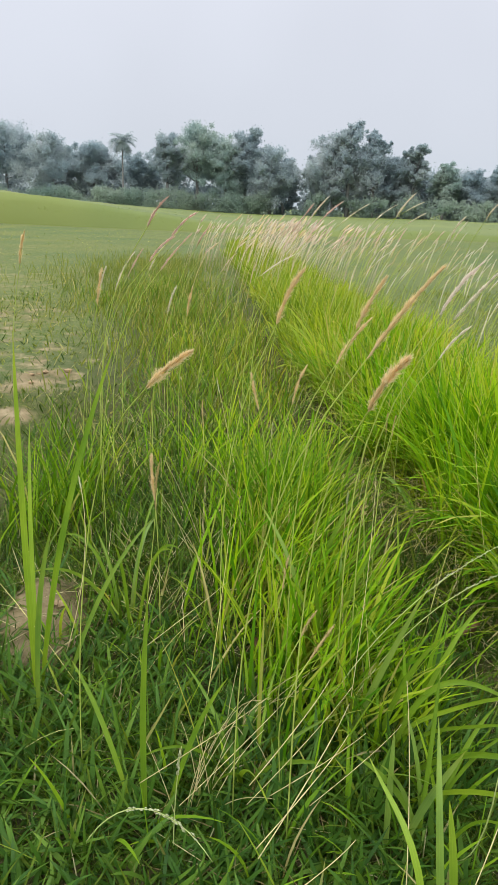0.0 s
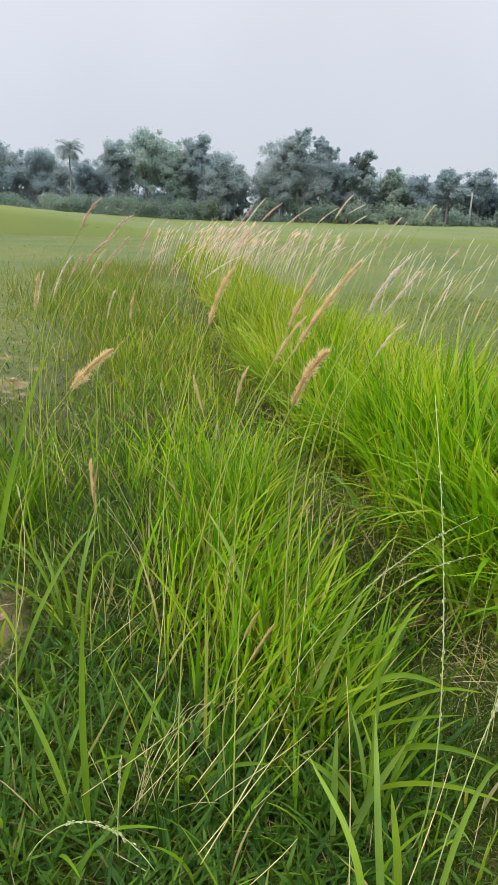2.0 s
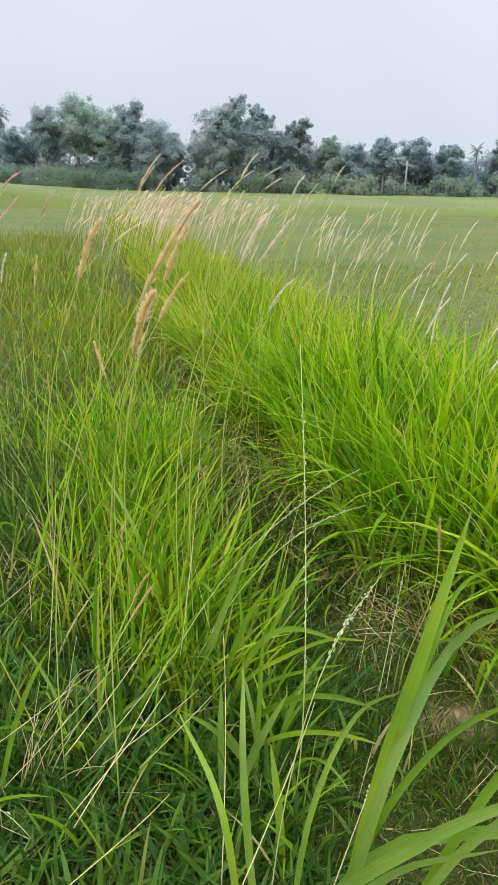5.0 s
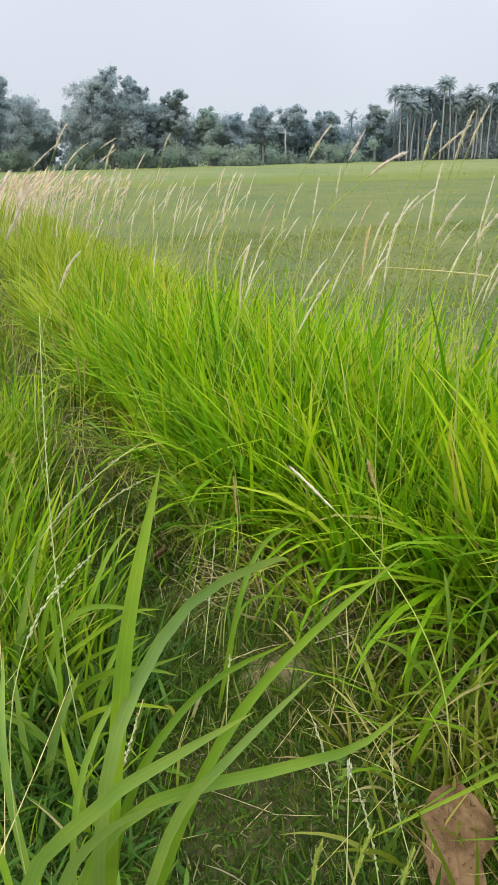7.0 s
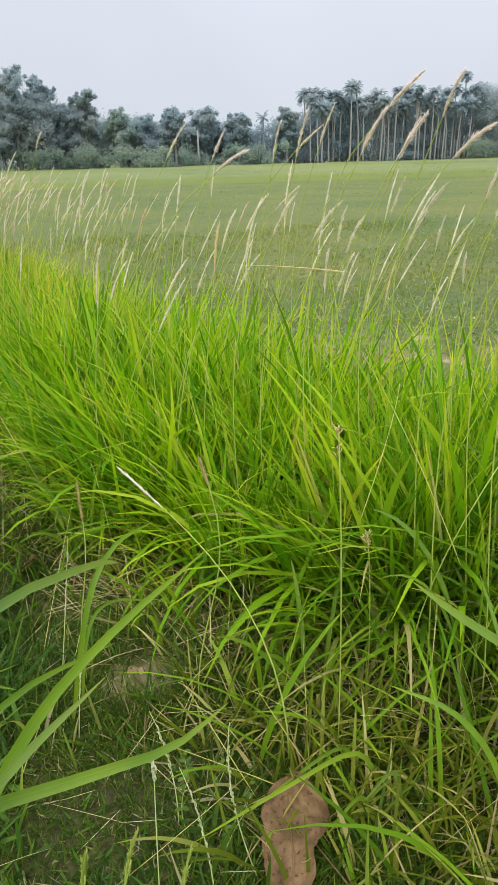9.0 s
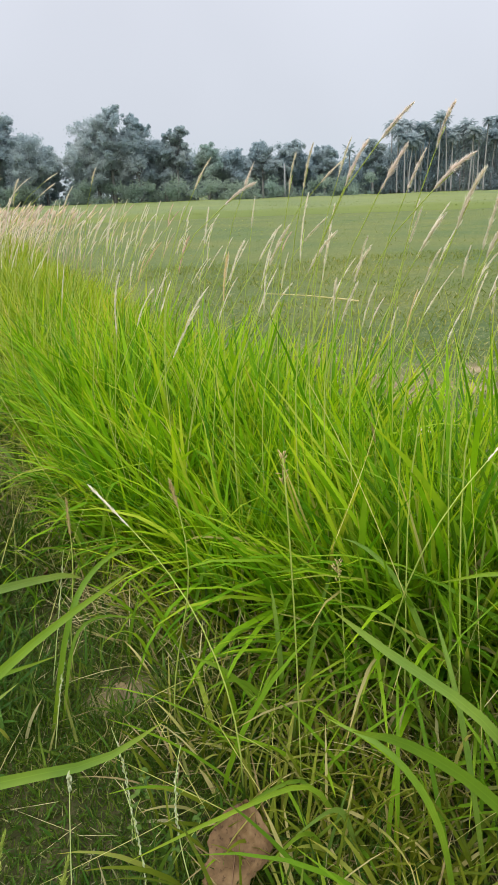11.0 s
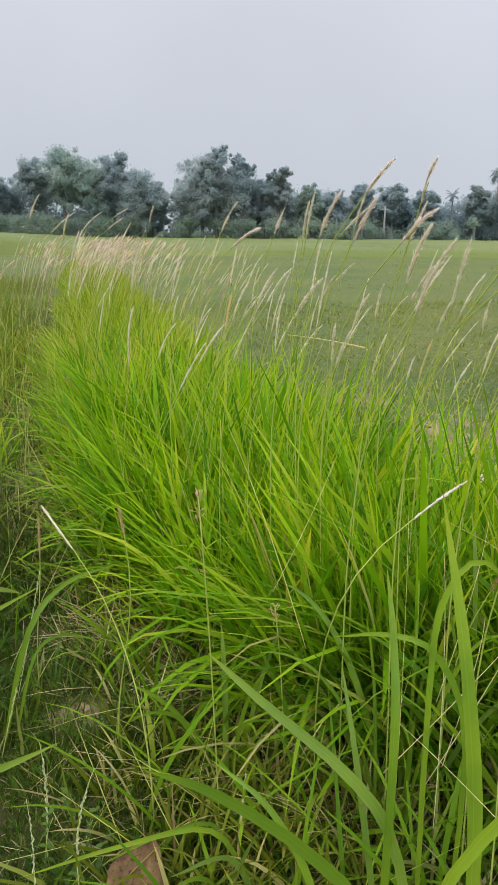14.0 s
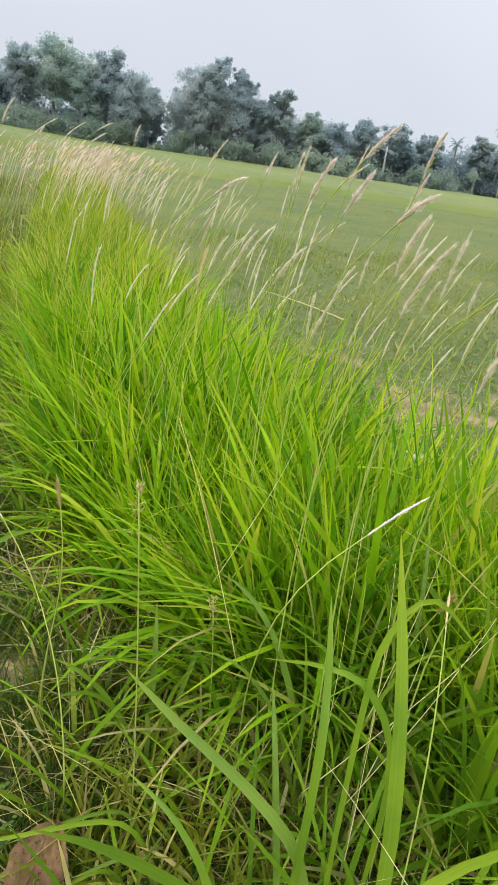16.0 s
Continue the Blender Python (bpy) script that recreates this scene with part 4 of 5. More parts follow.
# ---- plume stalks ----
def plume_stalk(root, low, tip, mat, seed, label, girth=1.0, hairs=240, fat=1.0, group="plumes of the tall grass"):
    """A grass stalk from its root, bending to the plume's foot and on to its tip; the plume is a spindle of silky hairs."""
    r = np.random.default_rng(seed)
    root, low, tip = Vector(root), Vector(low), Vector(tip)
    t = thing("plume_stalk", root, label, "grass plume", group)
    d = (tip - low).normalized()
    span = (low - root).length
    line = curve_points([root, root + Vector((0, 0, span * 0.45)), low - d * span * 0.35, low], 9)
    settle(tube("stem", line + [low.lerp(tip, 0.5)], [0.0016 - 0.0006 * i / 10 for i in range(11)], GREEN_STEM, None, 4), t)
    ln = (tip - low).length
    bend = Vector((-0.5, 0, 0.8)) * ln * r.uniform(0.02, 0.16)
    axis_line = curve_points([low, low.lerp(tip, 0.5) + bend, tip], 10)
    wide = 0.0066 * girth
    lump = [1 + 0.34 * r.normal() for _ in range(11)]
    prof = [wide * max(0.45, lump[i]) * float(np.interp(i / 10, [0, 0.08, 0.3, 0.75, 0.93, 1], [0.35, 0.8, 1.0, 0.88, 0.66, 0.3])) for i in range(11)]
    verts, faces = tube_data(axis_line, [p * 0.26 for p in prof], 5)
    tuft = d.cross(Vector((0, 0, 1))).normalized()
    for k in range(hairs):
        u = r.random() ** 0.9
        i = min(9, int(u * 10))
        c = axis_line[i].lerp(axis_line[i + 1], u * 10 - i)
        a = (d.cross(Vector(r.normal(size=3))).normalized() + tuft * 0.35 * math.sin(23 * u + seed)).normalized()
        w = float(np.interp(u * 10, range(11), prof)) * (1 + 0.2 * math.sin(61 * u + 2 * seed))
        s = c + a * w * 0.25
        e = c + a * w * (0.65 + 0.62 * r.random() ** 2.0) + d * (0.004 + 0.008 * r.random()) + Vector((0, 0, -0.002 * r.random()))
        side = d.cross(a) * (r.uniform(0.0006, 0.0011) * fat)
        n = len(verts)
        verts += [s - side, s + side, e]
        faces.append((n, n + 1, n + 2))
    settle(mesh_object("plume", verts, faces, mat), t)
    return t


CREAM_L, PINK_L, TAN_L = "silky cream-white grass plume on a thin leaning stalk", "pinkish fluffy grass plume on a thin leaning stalk", "tan fluffy grass plume on a leaning stalk"
ROSE_L = "rosy-tan fluffy grass plume on a leaning stalk"
LOOKS = ((CREAM, CREAM_L), (PINK, PINK_L), (TAN, TAN_L), (ROSE, ROSE_L))
count = [400]


def bank_plume(low, tip, k):
    """A plume placed to fit the camera's view; its stalk leans the same way and stands in the grass below."""
    lx, ly = low[0] - tip[0], low[1] - tip[1]
    count[0] += 1
    far = max(0.4, low[2]) * 2.2
    plume_stalk((low[0] + far * lx, low[1] + 0.4 * far * ly, 0.0), low, tip, LOOKS[k][0], count[0], LOOKS[k][1], 1.25 if k == 2 else 0.9 if k == 1 else 0.78 if k == 3 else 0.8, 1700 if k == 2 else 1000, 0.5 if k == 2 else 0.62)


bank_plume((-0.047, 0.882, 0.898), (-0.011, 0.80, 0.99), 2)
bank_plume((-0.05, 0.97, 0.95), (0.035, 0.93, 1.085), 2)
bank_plume((-0.378, 0.98, 0.885), (-0.287, 0.875, 0.968), 2)
bank_plume((1.23, 1.33, 1.16), (1.27, 1.27, 1.22), 1)
bank_plume((1.34, 1.30, 1.14), (1.35, 1.25, 1.22), 1)
bank_plume((1.18, 1.20, 1.06), (1.21, 1.15, 1.14), 1)
bank_plume((1.40, 1.57, 1.06), (1.42, 1.52, 1.15), 1)
bank_plume((1.12, 1.23, 1.07), (1.15, 1.19, 1.15), 1)
bank_plume((1.33, 1.90, 1.10), (1.35, 1.85, 1.20), 0)
bank_plume((1.15, 1.63, 1.07), (1.16, 1.58, 1.17), 0)
bank_plume((1.34, 2.11, 1.09), (1.40, 2.04, 1.16), 0)
bank_plume((0.96, 1.70, 1.04), (1.03, 1.65, 1.09), 1)
bank_plume((1.13, 2.34, 1.07), (1.16, 2.28, 1.16), 1)
bank_plume((0.94, 2.16, 1.08), (0.99, 2.11, 1.17), 0)
bank_plume((1.17, 1.85, 1.06), (1.18, 1.81, 1.16), 0)
bank_plume((1.51, 1.79, 0.91), (1.52, 1.74, 1.01), 0)
bank_plume((1.27, 1.58, 0.84), (1.30, 1.55, 0.93), 0)
bank_plume((1.22, 1.53, 0.75), (1.25, 1.50, 0.85), 0)
bank_plume((1.42, 1.95, 0.82), (1.43, 1.91, 0.93), 0)
bank_plume((1.10, 1.42, 0.89), (1.15, 1.37, 0.98), 0)
bank_plume((1.34, 2.30, 0.90), (1.40, 2.23, 0.98), 0)
bank_plume((1.56, 1.78, 0.80), (1.58, 1.73, 0.90), 0)
bank_plume((1.75, 1.91, 0.78), (1.75, 1.87, 0.89), 0)
bank_plume((1.23, 0.98, 1.00), (1.25, 0.94, 1.09), 0)
bank_plume((1.36, 1.12, 0.95), (1.37, 1.08, 1.07), 0)
bank_plume((1.89, 1.94, 0.66), (1.87, 1.91, 0.77), 0)
bank_plume((1.01, 1.42, 0.91), (1.05, 1.38, 1.00), 0)
bank_plume((1.23, 1.62, 0.73), (1.23, 1.60, 0.85), 0)
bank_plume((1.28, 0.73, 1.035), (1.31, 0.66, 1.11), 1)
bank_plume((1.207, 0.84, 0.966), (1.236, 0.785, 1.07), 0)
bank_plume((1.33, 0.755, 0.90), (1.342, 0.705, 0.99), 0)
bank_plume((1.346, 0.861, 1.009), (1.383, 0.783, 1.066), 0)
bank_plume((1.33, 0.635, 0.754), (1.348, 0.604, 0.838), 0)
bank_plume((1.426, 1.019, 0.82), (1.436, 0.994, 0.901), 0)
bank_plume((1.255, 1.125, 1.062), (1.296, 1.062, 1.119), 1)
bank_plume((1.362, 1.396, 0.928), (1.389, 1.338, 1.01), 0)
bank_plume((1.483, 1.131, 1.074), (1.519, 1.062, 1.151), 1)
bank_plume((-0.62, 1.90, 1.09), (-0.55, 1.86, 1.17), 3)
bank_plume((-0.64, 2.25, 1.04), (-0.54, 2.21, 1.13), 3)
bank_plume((-0.67, 2.10, 0.98), (-0.58, 2.06, 1.06), 3)
bank_plume((-0.70, 2.35, 0.93), (-0.58, 2.31, 1.06), 3)
bank_plume((-0.74, 3.20, 0.96), (-0.67, 3.16, 1.06), 3)
bank_plume((-0.98, 2.90, 0.85), (-0.90, 2.86, 0.97), 3)
bank_plume((-0.88, 2.40, 0.84), (-0.79, 2.36, 0.99), 0)
bank_plume((-1.01, 2.60, 0.79), (-0.96, 2.56, 0.92), 0)
bank_plume((-0.91, 3.00, 0.87), (-0.83, 2.96, 0.98), 0)
bank_plume((-0.66, 2.30, 0.79), (-0.62, 2.26, 0.89), 0)
bank_plume((-0.27, 2.80, 1.06), (-0.19, 2.76, 1.17), 3)
bank_plume((-0.21, 2.68, 1.03), (-0.08, 2.64, 1.18), 3)
bank_plume((-0.43, 3.20, 0.85), (-0.26, 3.16, 0.96), 1)
bank_plume((-0.07, 4.20, 1.07), (0.09, 4.16, 1.19), 0)
bank_plume((0.09, 4.20, 1.04), (0.25, 4.16, 1.19), 0)
bank_plume((0.31, 4.20, 1.16), (0.40, 4.16, 1.21), 0)
bank_plume((0.30, 4.00, 1.09), (0.39, 3.96, 1.15), 0)
bank_plume((0.45, 3.40, 1.01), (0.51, 3.36, 1.12), 0)
bank_plume((0.12, 3.80, 0.92), (0.18, 3.76, 1.08), 1)
bank_plume((-0.20, 2.35, 1.10), (-0.13, 2.31, 1.19), 0)
bank_plume((0.14, 2.89, 1.13), (0.20, 2.83, 1.22), 0)
bank_plume((0.10, 1.31, 0.97), (0.16, 1.28, 1.07), 1)
bank_plume((0.13, 1.33, 0.96), (0.19, 1.30, 1.05), 0)
bank_plume((0.18, 1.73, 0.80), (0.24, 1.70, 0.89), 0)
bank_plume((-0.20, 2.07, 0.56), (-0.16, 2.06, 0.69), 2)
bank_plume((0.32, 2.67, 1.05), (0.36, 2.61, 1.14), 0)
bank_plume((0.60, 3.41, 1.13), (0.63, 3.33, 1.20), 0)
bank_plume((-0.21, 1.36, 0.93), (-0.16, 1.35, 1.04), 2)
bank_plume((-0.94, 2.38, 0.80), (-0.91, 2.36, 0.93), 2)
bank_plume((-1.18, 2.29, 0.94), (-1.14, 2.26, 1.05), 2)
bank_plume((-0.53, 1.60, 0.40), (-0.54, 1.61, 0.53), 2)
bank_plume((-0.08, 1.57, 0.81), (-0.01, 1.56, 0.92), 2)
bank_plume((-0.05, 1.39, 0.92), (0.00, 1.37, 1.03), 2)
bank_plume((-0.72, 2.92, 0.69), (-0.69, 2.89, 0.82), 2)
bank_plume((-0.32, 2.22, 0.49), (-0.35, 2.21, 0.62), 2)


def stray_plume(r, y0, y1):
    y = y0 + (y1 - y0) * r.random()
    x = float(band_left(y)) + BAND * r.uniform(0.0, 1.1)
    if y > 5.0 and r.random() < 0.3:
        x -= r.uniform(0.2, 1.4)
    h = r.uniform(0.60, 0.92)
    ln = r.uniform(0.10, 0.19)
    a = radians(r.uniform(8, 38) + float(np.interp(y, [3, 8], [0, 18])))
    yaw = r.normal(0, 0.4)
    d = Vector((math.sin(a) * math.cos(yaw), math.sin(a) * math.sin(yaw), math.cos(a)))
    low = Vector((x, y, 0)) + Vector((d.x, d.y, 0)) * h * 0.5 + Vector((0, 0, h))
    pinkish = r.random() < np.interp(y, [3, 7], [0.12, 0.9])
    return Vector((x, y, 0)), low, low + d * ln, (1 if r.random() < 0.4 else 3 if r.random() < 0.6 else 2) if pinkish else 0


r = np.random.default_rng(81)
for i in range(225):
    root, low, tip, k = stray_plume(r, *((1.5, 4.0) if i < 75 else (4.0, 9.0)))
    plume_stalk(root, low, tip, LOOKS[k][0], 500 + i, LOOKS[k][1], r.uniform(0.5, 0.85) * (1.0 if i < 75 else 1.15), 420 if i < 75 else 190, 1.0 if i < 75 else 1.5)
# the far plumes stand too thick to count
for mat, lab in ((FAR_PLUME, PINK_L), (TAN, TAN_L), (CREAM, CREAM_L)):
    verts, faces = [], []
    for i in range(190 if mat is FAR_PLUME else 50 if mat is TAN else 14):
        root, low, tip, k = stray_plume(r, 8.0, 16.0)
        for v, f in (tube_data([root, root.lerp(low, 0.5) + Vector((0, 0, 0.08)), low], [0.003, 0.003, 0.002], 3),
                     tube_data([low, low.lerp(tip, 0.3), low.lerp(tip, 0.7), tip], [0.003, 0.0105, 0.0085, 0.002], 5)):
            faces += [tuple(q + len(verts) for q in face) for face in f]
            verts += v
    tagged(mesh_object("far_plumes", verts, faces, mat), lab.replace("grass plume on a thin leaning stalk", "grass plumes crowded along the bank").replace("grass plume on a leaning stalk", "grass plumes crowded along the bank"), "grass plumes", kind="stuff")


# ---- broad blades close by ----
def clump(place, label, blades_, passing=False):
    t = thing("grass_clump", place, label, "grass clump", "broad-bladed grass clumps")
    for pts, w in blades_:
        settle(broad_blade("blade", pts, w, None, 0.25, passing), t)
    return t


clump((0.18, 0.60, 0), "clump of broad arching bright green grass blades", [
    (((0.20, 0.62, -0.01), (0.256, 0.645, 0.394), (0.295, 0.648, 0.62), (0.345, 0.69, 0.778)), 0.021),
    (((0.19, 0.60, -0.01), (0.235, 0.60, 0.36), (0.285, 0.647, 0.499), (0.379, 0.76, 0.543), (0.518, 0.90, 0.493), (0.56, 0.95, 0.455)), 0.018),
    (((0.22, 0.60, -0.01), (0.33, 0.60, 0.33), (0.415, 0.637, 0.455), (0.52, 0.67, 0.535), (0.664, 0.72, 0.60)), 0.016),
    (((0.20, 0.64, -0.01), (0.26, 0.66, 0.30), (0.375, 0.72, 0.42), (0.530, 0.80, 0.415)), 0.013),
    (((0.15, 0.60, -0.01), (0.20, 0.61, 0.24), (0.287, 0.63, 0.335), (0.457, 0.63, 0.355), (0.58, 0.66, 0.333), (0.674, 0.70, 0.345)), 0.020),
    (((0.21, 0.58, -0.01), (0.31, 0.56, 0.36), (0.39, 0.565, 0.465), (0.505, 0.613, 0.520)), 0.015),
    (((0.10, 0.52, -0.01), (0.16, 0.49, 0.40), (0.249, 0.478, 0.528), (0.314, 0.48, 0.568), (0.404, 0.485, 0.606)), 0.017),
    (((0.15, 0.53, -0.01), (0.19, 0.51, 0.35), (0.243, 0.505, 0.456), (0.325, 0.46, 0.545)), 0.014),
    (((0.16, 0.66, -0.01), (0.19, 0.72, 0.26), (0.27, 0.82, 0.36), (0.38, 0.92, 0.32)), 0.010),
    (((0.13, 0.66, -0.01), (0.10, 0.74, 0.30), (0.10, 0.86, 0.43)), 0.012),
    (((0.11, 0.64, -0.01), (0.07, 0.72, 0.28), (0.0, 0.84, 0.36)), 0.011)], True)
clump((0.44, 1.10, 0), "few long narrow blades arching over the path", [
    (((0.44, 1.10, -0.01), (0.505, 1.143, 0.25), (0.575, 1.225, 0.322), (0.676, 1.298, 0.326)), 0.013),
    (((0.46, 1.12, -0.01), (0.50, 1.18, 0.16), (0.56, 1.22, 0.19), (0.66, 1.24, 0.15)), 0.008)], True)
clump((0.95, 0.72, 0), "few drooping blades lying over a dead leaf", [
    (((0.97, 0.74, -0.01), (0.90, 0.72, 0.14), (0.76, 0.69, 0.15), (0.60, 0.675, 0.11)), 0.010),
    (((0.95, 0.78, -0.01), (0.90, 0.77, 0.10), (0.80, 0.745, 0.10), (0.71, 0.74, 0.05)), 0.008),
    (((0.93, 0.70, -0.01), (0.88, 0.67, 0.10), (0.80, 0.63, 0.09)), 0.009),
    (((0.98, 0.69, -0.01), (0.93, 0.65, 0.16), (0.84, 0.59, 0.20)), 0.010)], True)
clump((0.10, 0.98, 0), "clump of mixed upright and arching green grass blades", [
    (((0.177, 0.854, -0.01), (0.165, 0.88, 0.12), (0.152, 0.911, 0.216)), 0.015),
    (((0.07, 0.979, -0.01), (0.067, 1.0, 0.13), (0.067, 1.03, 0.249)), 0.013),
    (((0.131, 0.994, -0.01), (0.14, 1.04, 0.19), (0.148, 1.092, 0.355)), 0.010),
    (((0.067, 1.187, -0.01), (0.12, 1.18, 0.12), (0.199, 1.168, 0.19), (0.28, 1.12, 0.27), (0.344, 1.075, 0.30)), 0.011),
    (((0.067, 1.203, -0.01), (0.16, 1.191, 0.10), (0.25, 1.14, 0.18), (0.317, 1.102, 0.224)), 0.010),
    (((0.089, 0.98, -0.01), (0.133, 0.973, 0.149), (0.186, 0.983, 0.259)), 0.017),
    (((-0.008, 1.233, -0.01), (0.06, 1.23, 0.221), (0.128, 1.223, 0.435)), 0.015),
    (((-0.112, 1.778, -0.01), (-0.048, 1.78, 0.25), (0.014, 1.809, 0.382)), 0.014),
    (((-0.137, 1.243, -0.01), (-0.086, 1.246, 0.095), (-0.012, 1.247, 0.174)), 0.012)], True)
clump((0.12, 1.2, 0), "clump of mid-green grass blades fanning over the turf", [
    (((0.08, 1.18, -0.01), (0.12, 1.15, 0.3), (0.19, 1.17, 0.30), (0.33, 1.16, 0.22)), 0.014),
    (((0.06, 1.22, -0.01), (0.09, 1.2, 0.25), (0.166, 1.176, 0.36)), 0.013),
    (((0.10, 1.15, -0.01), (0.2, 1.05, 0.26), (0.36, 1.0, 0.20)), 0.015),
    (((0.11, 1.1, -0.01), (0.2, 1.0, 0.2), (0.34, 0.9, 0.22)), 0.014),
    (((0.05, 1.15, -0.01), (0.07, 1.0, 0.2), (0.12, 0.85, 0.3)), 0.013),
    (((0.12, 1.25, -0.01), (0.22, 1.3, 0.33), (0.3, 1.4, 0.3)), 0.012)])
clump((1.20, 0.50, 0), "clump of long broad bright green grass blades", [
    (((1.25, 0.50, -0.01), (1.25, 0.53, 0.30), (1.225, 0.56, 0.55), (1.193, 0.62, 0.772)), 0.023),
    (((1.20, 0.50, -0.01), (1.15, 0.53, 0.28), (1.09, 0.545, 0.40), (0.967, 0.58, 0.505), (0.897, 0.598, 0.569)), 0.016),
    (((1.14, 0.43, -0.01), (1.09, 0.42, 0.30), (1.018, 0.412, 0.43), (0.909, 0.388, 0.55), (0.841, 0.37, 0.60)), 0.015),
    (((1.25, 0.58, -0.01), (1.25, 0.59, 0.40), (1.203, 0.595, 0.547), (1.143, 0.61, 0.578), (1.07, 0.658, 0.545)), 0.010),
    (((1.125, 0.50, -0.01), (1.133, 0.539, 0.44), (1.141, 0.60, 0.566), (1.14, 0.655, 0.652)), 0.013),
    (((1.20, 0.56, -0.01), (1.19, 0.59, 0.50), (1.205, 0.605, 0.64), (1.269, 0.642, 0.665), (1.385, 0.708, 0.541)), 0.010),
    (((1.10, 0.40, -0.01), (1.13, 0.375, 0.38), (1.209, 0.382, 0.523), (1.294, 0.37, 0.605), (1.38, 0.35, 0.64)), 0.017),
    (((1.17, 0.38, -0.01), (1.19, 0.36, 0.38), (1.26, 0.367, 0.541), (1.34, 0.372, 0.64)), 0.016),
    (((1.36, 0.41, -0.01), (1.35, 0.43, 0.42), (1.342, 0.481, 0.55), (1.336, 0.505, 0.66)), 0.015),
    (((1.08, 0.52, -0.01), (1.04, 0.54, 0.22), (0.98, 0.58, 0.33), (0.90, 0.64, 0.36)), 0.011),
    (((1.16, 0.58, -0.01), (1.12, 0.64, 0.30), (1.10, 0.72, 0.46)), 0.011)], True)
clump((-0.74, 1.3, 0), "clump of upright green grass blades beside bare soil", [
    (((-0.74, 1.26, -0.01), (-0.74, 1.26, 0.48), (-0.74, 1.295, 0.90)), 0.015),
    (((-0.76, 1.33, -0.01), (-0.70, 1.36, 0.5), (-0.56, 1.416, 0.875)), 0.015),
    (((-0.72, 1.22, -0.01), (-0.70, 1.2, 0.35), (-0.62, 1.15, 0.55)), 0.013),
    (((-0.80, 1.25, -0.01), (-0.88, 1.2, 0.3), (-0.98, 1.12, 0.42)), 0.013),
    (((-0.70, 1.35, -0.01), (-0.62, 1.4, 0.3), (-0.5, 1.48, 0.42)), 0.011),
    (((-0.78, 1.36, -0.01), (-0.82, 1.45, 0.4), (-0.84, 1.55, 0.62)), 0.012)])
clump((-0.40, 1.0, 0), "small clump of upright green grass blades in the turf", [
    (((-0.40, 0.99, -0.01), (-0.41, 1.0, 0.25), (-0.396, 1.03, 0.49)), 0.013),
    (((-0.36, 1.02, -0.01), (-0.32, 1.04, 0.2), (-0.25, 1.06, 0.3)), 0.011),
    (((-0.44, 1.02, -0.01), (-0.5, 1.05, 0.2), (-0.58, 1.1, 0.27)), 0.011)])


def wild_clump(x, y, n, lo, hi, seed):
    """A loose clump whose blades rise and bend over to all sides."""
    r = np.random.default_rng(seed)
    made = []
    for k in range(n):
        a = 6.283 * k / n + r.uniform(-0.5, 0.5)
        h, out = r.uniform(lo, hi), r.uniform(0.06, 0.26)
        d = (math.cos(a), math.sin(a))
        bx, by = x + 0.03 * d[0] + 0.012 * r.normal(), y + 0.03 * d[1] + 0.012 * r.normal()
        sink = h * r.uniform(-0.12, 0.45) if out > 0.14 else -0.1 * h
        made.append((((bx, by, -0.01), (bx + 0.18 * out * d[0], by + 0.18 * out * d[1], 0.55 * h), (bx + 0.55 * out * d[0], by + 0.55 * out * d[1], 0.9 * h), (bx + out * d[0], by + out * d[1], h - sink)), r.uniform(0.006, 0.013)))
    return clump((x, y, 0), "loose clump of coarse green grass blades", made)


for k, (x, y, n, lo, hi) in enumerate(((1.25, 0.85, 9, 0.3, 0.55), (1.41, 0.91, 8, 0.3, 0.55), (0.93, 0.98, 7, 0.18, 0.36), (1.66, 0.80, 7, 0.25, 0.5), (-0.06, 1.52, 9, 0.22, 0.42),
                                        (-0.22, 1.12, 7, 0.08, 0.18), (0.16, 1.02, 7, 0.15, 0.3), (-0.62, 1.62, 8, 0.2, 0.4), (0.52, 1.75, 7, 0.15, 0.32), (0.30, 2.3, 7, 0.18, 0.36))):
    wild_clump(x, y, n, lo, hi, 660 + k)


# ---- seed stalks and straw ----
def seed_stalk(points, seeds_from, label, seed, thick=0.0012, grain=0.0036, mat=PALE_STEM):
    r = np.random.default_rng(seed)
    t = thing("seed_stalk", points[0], label, "grass stalk", "seed stalks")
    line = curve_points(points, 14)
    settle(tube("stem", line, [thick * (1 - 0.5 * i / 14) for i in range(15)], mat, None, 4), t)
    verts, faces = [], []
    for k in range(46):
        if r.random() < 0.2:
            continue
        u = seeds_from + (1 - seeds_from) * min(0.99, (k + r.random()) / 58)
        i = min(13, int(u * 14))
        p = line[i].lerp(line[i + 1], u * 14 - i)
        d = (line[i + 1] - line[i]).normalized()
        a = d.cross(Vector(r.normal(size=3))).normalized()
        size = grain * r.uniform(0.65, 1.15)
        c, n = p + a * size * 0.6, len(verts)
        b = d.cross(a)
        verts += [c - d * size, c + a * size * 0.45, c + b * size * 0.45, c - a * size * 0.3 - b * size * 0.3, c + d * size * 1.2]
        faces += [(n, n + 1, n + 2), (n, n + 2, n + 3), (n, n + 3, n + 1), (n + 4, n + 2, n + 1), (n + 4, n + 3, n + 2), (n + 4, n + 1, n + 3)]
    settle(tagged(mesh_object("seed_head", verts, faces, SEED), kind="stuff"), t)
    return t


G_ST = "thin green seed stalk with small pale grains"
seed_stalk(((0.20, 0.98, 0), (0.185, 0.62, 0.42), (0.194, 1.106, 0.866)), 0.5, G_ST, 601, 0.0013, 0.0034)
